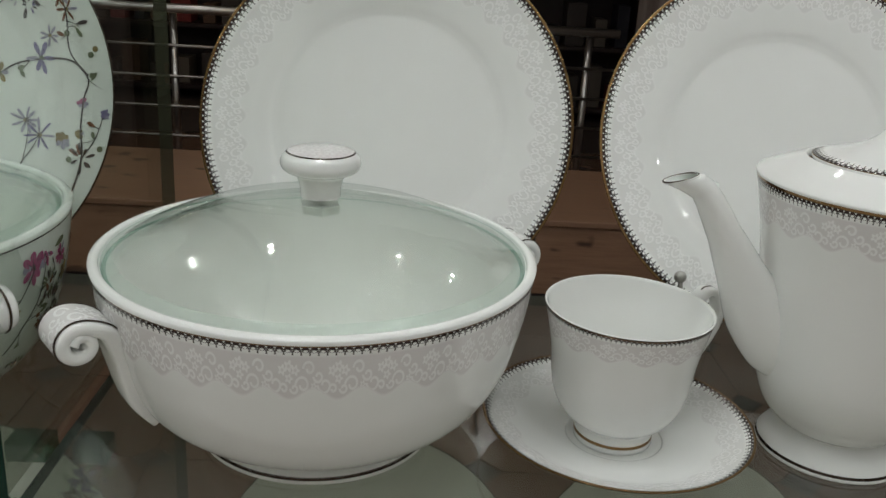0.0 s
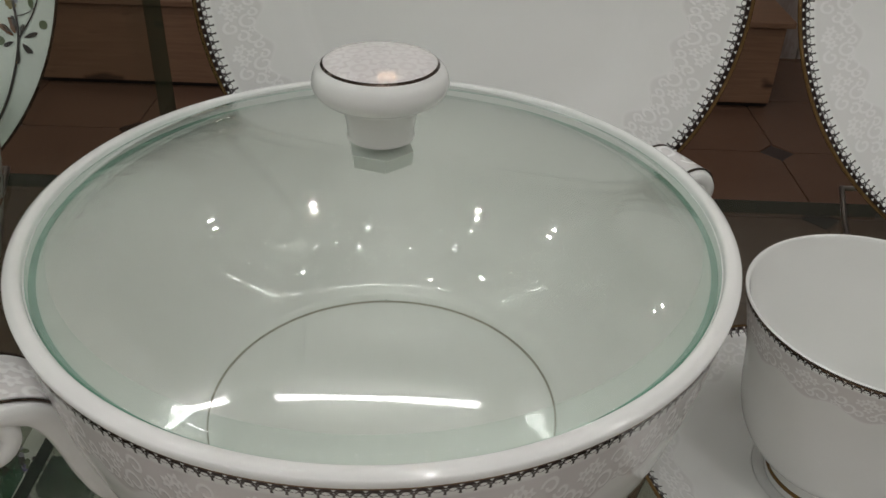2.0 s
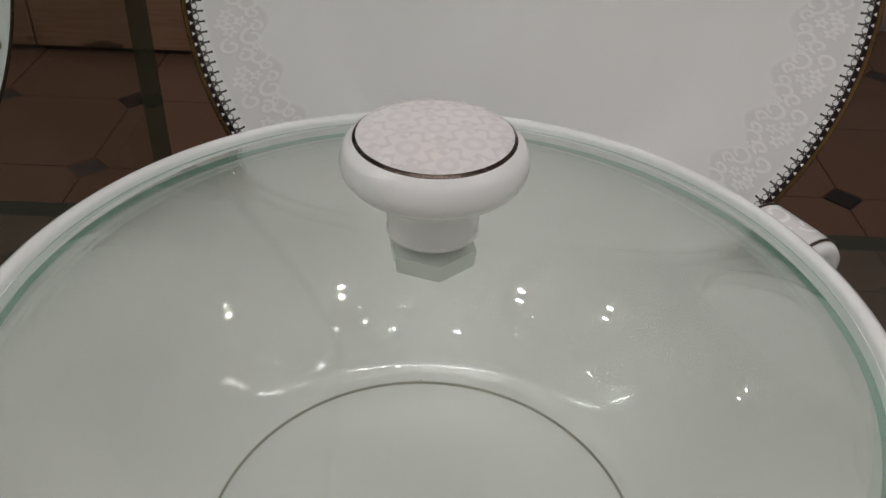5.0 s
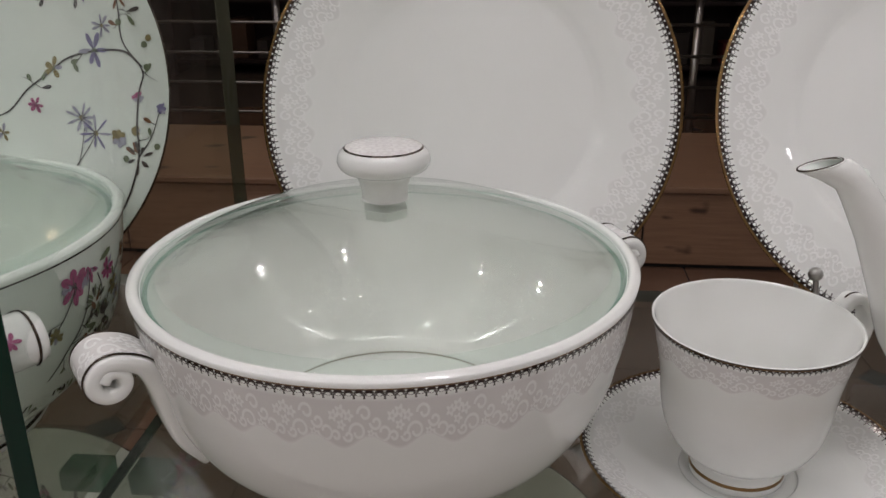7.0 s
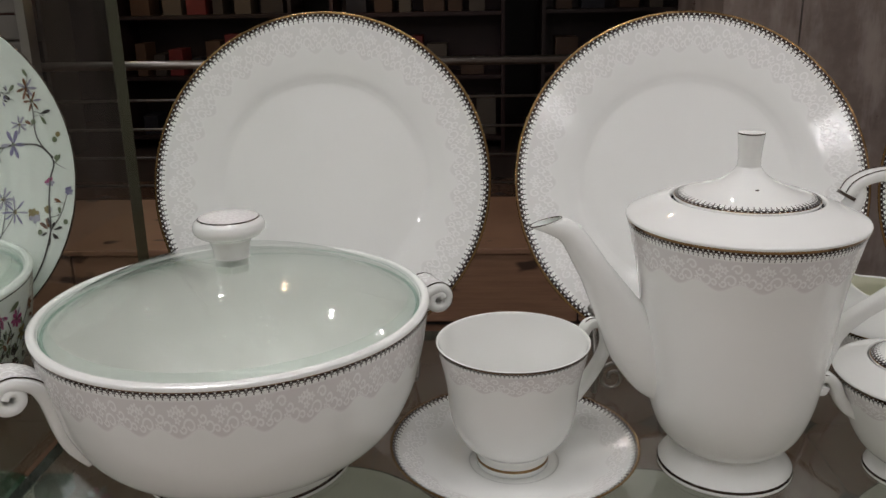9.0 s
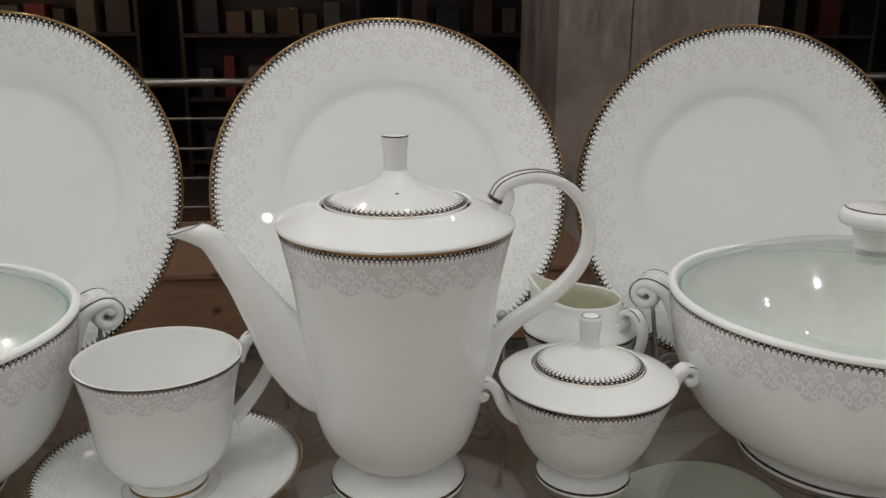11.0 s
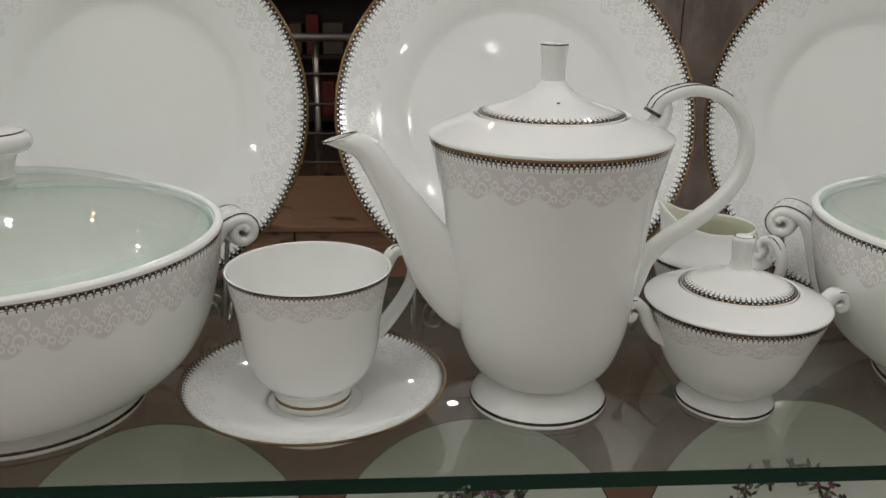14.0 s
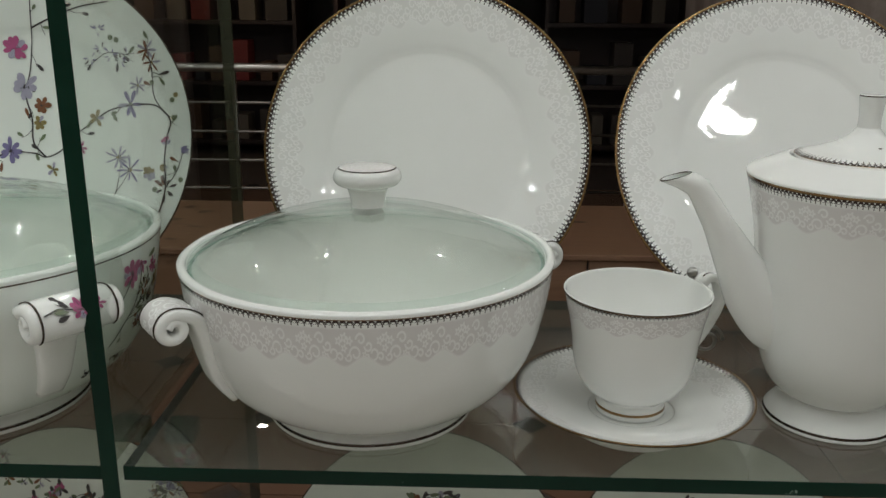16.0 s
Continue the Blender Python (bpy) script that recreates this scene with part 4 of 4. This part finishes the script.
for px, py, pz, tilt, az in PLATES:
    plate(upright(px, py, pz, tilt, az) @ pose(0, 0, -0.0124), 0.135, LACED, "lace")
    plate_stand(px, 0, 0.0, tilt, 0.135, pz, py, az)


# ---- floral china: prints that follow the glaze ----
INK = [plain(nm, c, 0.25, 300.0, 0.25) for nm, c in (("print_stem_grey", (0.06, 0.055, 0.055)), ("print_leaf_green", (0.16, 0.20, 0.12)), ("print_violet", (0.20, 0.18, 0.34)), ("print_magenta", (0.40, 0.09, 0.21)), ("print_ochre", (0.27, 0.22, 0.09)), ("print_rust", (0.20, 0.09, 0.045)), ("print_lilac", (0.36, 0.35, 0.44)))]


class Print:
    """Flat inked shapes in a plane (a, b) that are laid on a surface by the function lay."""

    def __init__(self, lay):
        self.bm, self.lay = bmesh.new(), lay

    def poly(self, pts, ink):
        try:
            f = self.bm.faces.new([self.bm.verts.new(self.lay(a, b)) for a, b in pts])
            f.material_index = ink
        except ValueError:
            pass

    def line(self, pts, w0, w1, ink):
        n = len(pts)
        rows = []
        for i, (a, b) in enumerate(pts):
            a0, b0 = pts[max(i - 1, 0)]
            a1, b1 = pts[min(i + 1, n - 1)]
            L = math.hypot(a1 - a0, b1 - b0) or 1.0
            w = (w0 + (w1 - w0) * i / (n - 1)) / 2
            nx, ny = -(b1 - b0) / L * w, (a1 - a0) / L * w
            rows.append((self.bm.verts.new(self.lay(a + nx, b + ny)), self.bm.verts.new(self.lay(a - nx, b - ny))))
        for p, q in zip(rows, rows[1:]):
            f = self.bm.faces.new((p[0], p[1], q[1], q[0]))
            f.material_index = ink

    def petal(self, a, b, ang, L, w, ink):
        c, s = math.cos(ang), math.sin(ang)
        shape = ((0, 0), (0.35, 0.8), (0.7, 1.0), (0.92, 0.6), (1, 0), (0.92, -0.6), (0.7, -1.0), (0.35, -0.8))
        self.poly([(a + c * x * L - s * y * w / 2, b + s * x * L + c * y * w / 2) for x, y in shape], ink)

    def flower(self, a, b, r, ink, petals=6, narrow=0.5, heart=4, turn=0.0, spread=6.2832):
        for k in range(petals):
            ang, L = turn + spread * k / petals + random.uniform(-0.2, 0.2), 0.9 * r * random.uniform(0.72, 1.08)
            self.petal(a, b, ang, L, r * narrow * random.uniform(0.7, 1.0), 6 if ink != 6 and random.random() < 0.22 else ink)
            if r > 0.006:
                self.line([(a, b), (a + 0.4 * L * math.cos(ang + 0.05), b + 0.4 * L * math.sin(ang + 0.05)), (a + 0.8 * L * math.cos(ang), b + 0.8 * L * math.sin(ang))], 0.0006, 0.0002, 0)
        self.poly([(a + r * 0.16 * math.cos(t * 1.047), b + r * 0.16 * math.sin(t * 1.047)) for t in range(6)], heart)

    def berry(self, a, b, r, ink):
        self.poly([(a + r * math.cos(t * 0.785), b + r * math.sin(t * 0.785)) for t in range(8)], ink)

    def twig(self, a, b, ang, L, bend, ink=0, w=0.0011, leaves=3):
        pts = []
        step = L / 10
        for k in range(11):
            pts.append((a, b))
            a, b = a + math.cos(ang) * step, b + math.sin(ang) * step
            ang += bend / 10 + random.uniform(-0.07, 0.07)
        self.line(pts, w, w * 0.4, ink)
        for k in range(leaves):
            i = random.randint(2, 9)
            self.petal(*pts[i], ang + random.choice((-1, 1)) * random.uniform(0.5, 1.2), random.uniform(0.005, 0.009), 0.0028, random.choice((0, 1, 1, 5)))
        return pts, ang

    def done(self, parent, name="flower_print", label="printed wild flowers in violet, pink and ochre"):
        part(name, self.bm, INK, parent, label, smooth=False)


def sprays(pr, seeds):
    """Thin branches with small blossoms; seeds: (a, b, heading, length, bend, blossom ink, radius)."""
    for a, b, ang, L, bend, ink, r in seeds:
        pts, end = pr.twig(a, b, ang, L, bend, leaves=4)
        pr.flower(*pts[-1], r, ink, random.choice((6, 7, 8)), random.choice((0.20, 0.28, 0.36)), random.choice((4, 5, 0)))
        for k in (2, 4, 5, 7, 8):
            tw, e2 = pr.twig(*pts[k], end + random.choice((-1, 1)) * random.uniform(0.5, 1.2), L * random.uniform(0.18, 0.42), random.uniform(-0.8, 0.8), w=0.0007, leaves=2)
            kind = random.random()
            if kind < 0.3:
                pr.flower(*tw[-1], r * 0.5, random.choice((2, 3, 6, 4)), 6, 0.3)
            elif kind < 0.6:
                for j in range(7):
                    pr.petal(*tw[-1], random.uniform(0, 6.28), random.uniform(0.002, 0.0045), 0.0011, random.choice((0, 2, 6)))
            else:
                for j in (5, 7, 8, 10):
                    pr.berry(tw[j][0] + random.uniform(-0.0025, 0.0025), tw[j][1] + random.uniform(-0.0025, 0.0025), random.uniform(0.0009, 0.0017), random.choice((4, 1, 5, 2)))


def on_plate(R):
    def lay(a, b):
        return Vector((a, b, plate_height(math.hypot(a, b), R) + 0.00035))
    return lay


random.seed(11)
FLORAL = "pale green-white plate printed with wild flowers, leaning upright"
RF = 0.138
mf = upright(-0.3455, 0.602, 0.164, 75.8, 1.3) @ pose(0, 0, -0.0126)
fp = plate(mf, RF, FLORAL, "line", group="floral service")
pr = Print(on_plate(RF))
def vine(pts, w=0.0015, leaves=7):
    line = [(q.x, q.y) for q in spline([(a, b, 0) for a, b in pts], 6)]
    pr.line(line, w, w * 0.6, 0)
    for k in range(leaves):
        i = random.randint(2, len(line) - 2)
        pr.twig(*line[i], random.uniform(0, 6.28), random.uniform(0.006, 0.014), random.uniform(-1, 1), w=0.0006, leaves=1)


def tuft(a, b, n=9, r=0.007, inks=(2, 6, 0)):
    for k in range(n):
        t = random.uniform(0, 6.28)
        pr.petal(a + r * 0.3 * math.cos(t), b + r * 0.3 * math.sin(t), t, r * random.uniform(0.5, 1.0), r * 0.24, random.choice(inks))


vine([(0.095, -0.090), (0.108, -0.066), (0.115, -0.041), (0.114, -0.020), (0.116, 0.000), (0.119, 0.014), (0.106, 0.032), (0.104, 0.055), (0.100, 0.071)])
vine([(0.119, 0.016), (0.106, 0.026), (0.083, 0.026), (0.066, 0.022), (0.052, 0.012), (0.038, 0.002), (0.026, -0.011), (0.014, -0.016), (0.005, -0.013), (-0.015, -0.011)])
vine([(0.014, -0.016), (0.004, -0.004), (0.003, 0.015), (-0.002, 0.035), (0.002, 0.055), (0.004, 0.082), (0.006, 0.120)])
vine([(0.004, 0.088), (0.022, 0.096), (0.045, 0.104), (0.070, 0.108)])
vine([(0.070, -0.052), (0.074, -0.034), (0.076, -0.018)], 0.0008, 0)
vine([(0.066, -0.052), (0.078, -0.036), (0.084, -0.026)], 0.0008, 0)
vine([(0.050, 0.058), (0.066, 0.068), (0.086, 0.066)], 0.0008, 4)
vine([(0.115, -0.041), (0.124, -0.028), (0.130, -0.012)], 0.0009, 1)
vine([(-0.015, -0.011), (-0.040, -0.020), (-0.060, -0.005), (-0.085, 0.02), (-0.09, 0.06)])
vine([(-0.02, -0.11), (-0.035, -0.08), (-0.03, -0.05), (-0.05, -0.03)])
pr.flower(0.074, -0.016, 0.0135, 6, 9, 0.18)
pr.flower(0.084, -0.026, 0.0135, 2, 8, 0.16)
pr.flower(0.085, 0.027, 0.0125, 2, 6, 0.34, 1)
pr.flower(0.092, 0.042, 0.008, 6, 7, 0.26)
pr.flower(0.100, 0.070, 0.011, 5, 7, 0.24, 0)
pr.flower(0.104, 0.060, 0.009, 5, 6, 0.24, 4)
pr.flower(-0.010, 0.072, 0.014, 3, 9, 0.42, 3)
pr.flower(-0.003, 0.041, 0.0145, 6, 7, 0.46, 0)
pr.flower(0.011, 0.026, 0.0085, 5, 6, 0.6, 0)
pr.flower(0.009, 0.012, 0.007, 4, 6, 0.6, 5)
pr.flower(-0.015, -0.011, 0.0125, 2, 8, 0.4, 0)
pr.flower(0.020, -0.026, 0.0065, 4, 5, 0.45)
pr.flower(0.043, -0.008, 0.0068, 3, 6, 0.4, 3)
pr.flower(0.056, 0.016, 0.0085, 4, 5, 0.5, 1)
pr.flower(0.101, -0.029, 0.0072, 4, 8, 0.6, 1)
pr.flower(0.113, -0.024, 0.0045, 4, 7, 0.6, 1)
pr.flower(0.115, -0.003, 0.0048, 3, 8, 0.6, 3)
pr.flower(0.131, -0.010, 0.0050, 2, 7, 0.5, 2)
pr.flower(-0.06, -0.005, 0.012, 3, 8, 0.4)
pr.flower(-0.09, 0.06, 0.012, 2, 8, 0.3)
tuft(0.115, -0.041, 16, 0.009, (0, 0, 5))
for a, b in ((0.062, 0.071), (0.070, 0.066), (0.078, 0.062), (0.084, 0.066), (0.060, 0.086), (0.052, 0.064)):
    tuft(a, b, 7, 0.0055)
for a, b in ((0.121, 0.030), (0.124, 0.034), (0.122, 0.016), (0.104, 0.044), (0.128, -0.034), (0.106, -0.042), (0.075, 0.078), (0.070, 0.080)):
    pr.berry(a, b, 0.0022, random.choice((1, 4, 1)))
pr.done(fp)
plate_stand(-0.3455, 0, 0.0, 75.8, RF, 0.164, 0.602, 1.3)

FB = (-0.3321, 0.473, 0.0)
fb = casserole(FB, 0, "pale green-white casserole bowl printed with wild flowers", "floral service", 1.075, True, (-38, 142))
glass_lid(FB, 1.075, 20)


def on_bowl(th0):
    """a: metres round the flank from the angle th0, b: height."""
    prof = [(0.1223, 0.1125), (0.1210, 0.1035), (0.1191, 0.0885), (0.1179, 0.0810), (0.1120, 0.0570), (0.1018, 0.0360), (0.0872, 0.0215), (0.0735, 0.0145)]

    def lay(a, b):
        r = prof[-1][0]
        for (r1, z1), (r0, z0) in zip(prof, prof[1:]):
            if b >= z0:
                r = r0 + (r1 - r0) * (b - z0) / (z1 - z0)
                break
        r += 0.0006
        th = th0 + a / 0.115
        return Vector((r * math.cos(th), r * math.sin(th), b))
    return lay


random.seed(5)
pr = Print(on_bowl(math.radians(-12)))
vine([(-0.030, 0.020), (-0.026, 0.036), (-0.014, 0.048), (-0.004, 0.060), (0.008, 0.072), (0.012, 0.086), (0.013, 0.094)], 0.0015, 6)
vine([(0.020, 0.094), (0.024, 0.084), (0.022, 0.074)], 0.001, 1)
vine([(0.004, 0.094), (-0.006, 0.080), (-0.016, 0.070)], 0.001, 1)
vine([(0.030, 0.030), (0.034, 0.050), (0.030, 0.068), (0.036, 0.082), (0.050, 0.094)], 0.0013, 5)
vine([(0.060, 0.030), (0.056, 0.055), (0.062, 0.080)], 0.0012, 6)
pr.flower(0.012, 0.099, 0.0105, 3, 9, 0.32, 3, 3.2, 3.3)
pr.petal(0.022, 0.099, 0.2, 0.012, 0.004, 1)
tuft(0.024, 0.066, 18, 0.010, (0, 0, 1))
pr.flower(0.038, 0.080, 0.007, 4, 7, 0.6, 1)
pr.flower(0.052, 0.094, 0.006, 5, 6, 0.5, 4)
pr.flower(0.060, 0.070, 0.006, 5, 6, 0.5, 1)
pr.flower(0.028, 0.046, 0.0055, 1, 5, 0.5, 0)
for a0, ink in ((-0.30, 2), (-0.22, 6), (-0.14, 3), (0.13, 4)):
    sprays(pr, [(a0, 0.028, 1.5, 0.055, 0.4, ink, 0.010), (a0 + 0.03, 0.045, 1.2, 0.035, -0.5, random.choice((4, 5)), 0.006)])
tuft(-0.022, 0.034, 10, 0.007, (0, 1))
for a, b, rr, ink in ((0.002, 0.095, 0.0115, 3), (0.030, 0.092, 0.008, 3), (0.045, 0.072, 0.007, 4), (-0.010, 0.074, 0.006, 4), (0.014, 0.058, 0.006, 5), (0.047, 0.050, 0.006, 2)):
    pr.flower(a, b, rr, ink, 8, 0.42, 0)
for a, b in ((0.040, 0.060), (0.018, 0.080), (-0.004, 0.044), (0.052, 0.036), (0.006, 0.034), (0.026, 0.056)):
    tuft(a, b, 10, 0.0075, (0, 1, 1))
pr.done(fb)

# print on the broad crown of the near handle
pr = Print(lambda a, b: (pose(0, 0, 0, 0, 0, -38) @ Vector((0.1375 + math.sqrt(max(0.0, 0.0124 ** 2 - (b - 0.0912) ** 2)) + 0.0005, a, b))))
pr.flower(0.0005, 0.0975, 0.0065, 3, 8, 0.5, 3)
pr.petal(-0.006, 0.0975, 2.9, 0.008, 0.003, 1)
pr.petal(-0.005, 0.0995, 2.5, 0.008, 0.003, 0)
pr.petal(-0.006, 0.0960, 3.4, 0.007, 0.003, 0)
pr.line([(-0.019, 0.0985), (-0.011, 0.1000), (0.000, 0.0975)], 0.0008, 0.0006, 0)
pr.flower(0.010, 0.0985, 0.005, 3, 7, 0.4, 3)
pr.done(fb, label="pink flower printed on the handle")

# plates on the shelf below
random.seed(23)
MED = "white plate with a ring of roses on lower shelf"
for px, py, pz, tilt in ((-0.022, 0.600, -0.242, 66.0), (0.247, 0.632, -0.258, 74.0), (0.526, 0.616, -0.235, 77.0), (0.81, 0.62, -0.25, 75.0), (-0.36, 0.61, -0.25, 72.0)):
    lp = plate(upright(px, py, pz, tilt) @ pose(0, 0, -0.0124), 0.135, MED, "line", "dessert_plate", "plates on the lower shelf")
    pr = Print(on_plate(0.135))
    for k in range(44):
        a = 2 * math.pi * k / 44 + random.uniform(-0.08, 0.08)
        rr = random.uniform(0.058, 0.078)
        cx, cy = rr * math.cos(a), rr * math.sin(a)
        pr.flower(cx, cy, random.uniform(0.004, 0.0075), random.choice((3, 3, 6, 2, 5, 0)), 6, 0.7, 5)
        for j in range(3):
            pr.petal(cx, cy, random.uniform(0, 6.28), random.uniform(0.008, 0.013), 0.0035, random.choice((0, 0, 1)))
        pr.twig(cx, cy, a + 1.6, 0.02, 1.2, w=0.0008, leaves=3)
    if px < -0.3:
        sprays(pr, [(random.uniform(-0.09, 0.09), random.uniform(-0.09, 0.09), random.uniform(0, 6), 0.05, 0.7, random.choice((2, 3)), 0.014) for k in range(8)])
    pr.done(lp, label="printed ring of small pink roses")
    plate_stand(px, 0, -0.405, tilt, 0.135, pz, py)

# a crumb on the floor of the casserole
bm = bmesh.new()
bmesh.ops.create_icosphere(bm, subdivisions=1, radius=0.0009, matrix=Matrix.Translation((-0.056, 0.545, 0.0195)) @ Matrix.Diagonal((1.3, 0.8, 0.6, 1)))
tagged(part("crumb", bm, INSET), "tiny dark crumb lying inside the casserole", "crumb")

# ---- floor tiles, with small dark insets at the corners ----
STEP = 0.45
tile_me = bpy.data.meshes.new("floor_tile")
bm = bmesh.new()
c = 0.06
h = STEP / 2 - 0.002
ring = [(-h + c, -h), (h - c, -h), (h, -h + c), (h, h - c), (h - c, h), (-h + c, h), (-h, h - c), (-h, -h + c)]
topv = [bm.verts.new((a * 0.995, b * 0.995, 0.006)) for a, b in ring]
lowv = [bm.verts.new((a, b, 0.0)) for a, b in ring]
bm.faces.new(topv)
for k in range(8):
    bm.faces.new((lowv[k], lowv[(k + 1) % 8], topv[(k + 1) % 8], topv[k]))
bm.to_mesh(tile_me)
bm.free()
tile_me.materials.append(TILE)
inset_me = bpy.data.meshes.new("floor_inset")
bm = bmesh.new()
q = c - 0.005
iv = [bm.verts.new((a, b, 0.0062)) for a, b in ((-q, 0), (0, -q), (q, 0), (0, q))]
jv = [bm.verts.new((a, b, 0.0)) for a, b in ((-q, 0), (0, -q), (q, 0), (0, q))]
bm.faces.new(iv)
for k in range(4):
    bm.faces.new((jv[k], jv[(k + 1) % 4], iv[(k + 1) % 4], iv[k]))
bm.to_mesh(inset_me)
bm.free()
inset_me.materials.append(INSET)
for i in range(-7, 9):
    for j in range(0, 13):
        tile = new("tile", tile_me)
        tile.parent = floor_ob
        tile.location = (i * STEP, 0.5 + j * STEP, FLOOR)
        if (i + j) % 2 == 0 and -5 < i < 7:
            ins = new("inset", inset_me)
            ins.parent = floor_ob
            ins.location = ((i + 0.5) * STEP, 0.5 + (j + 0.5) * STEP, FLOOR)
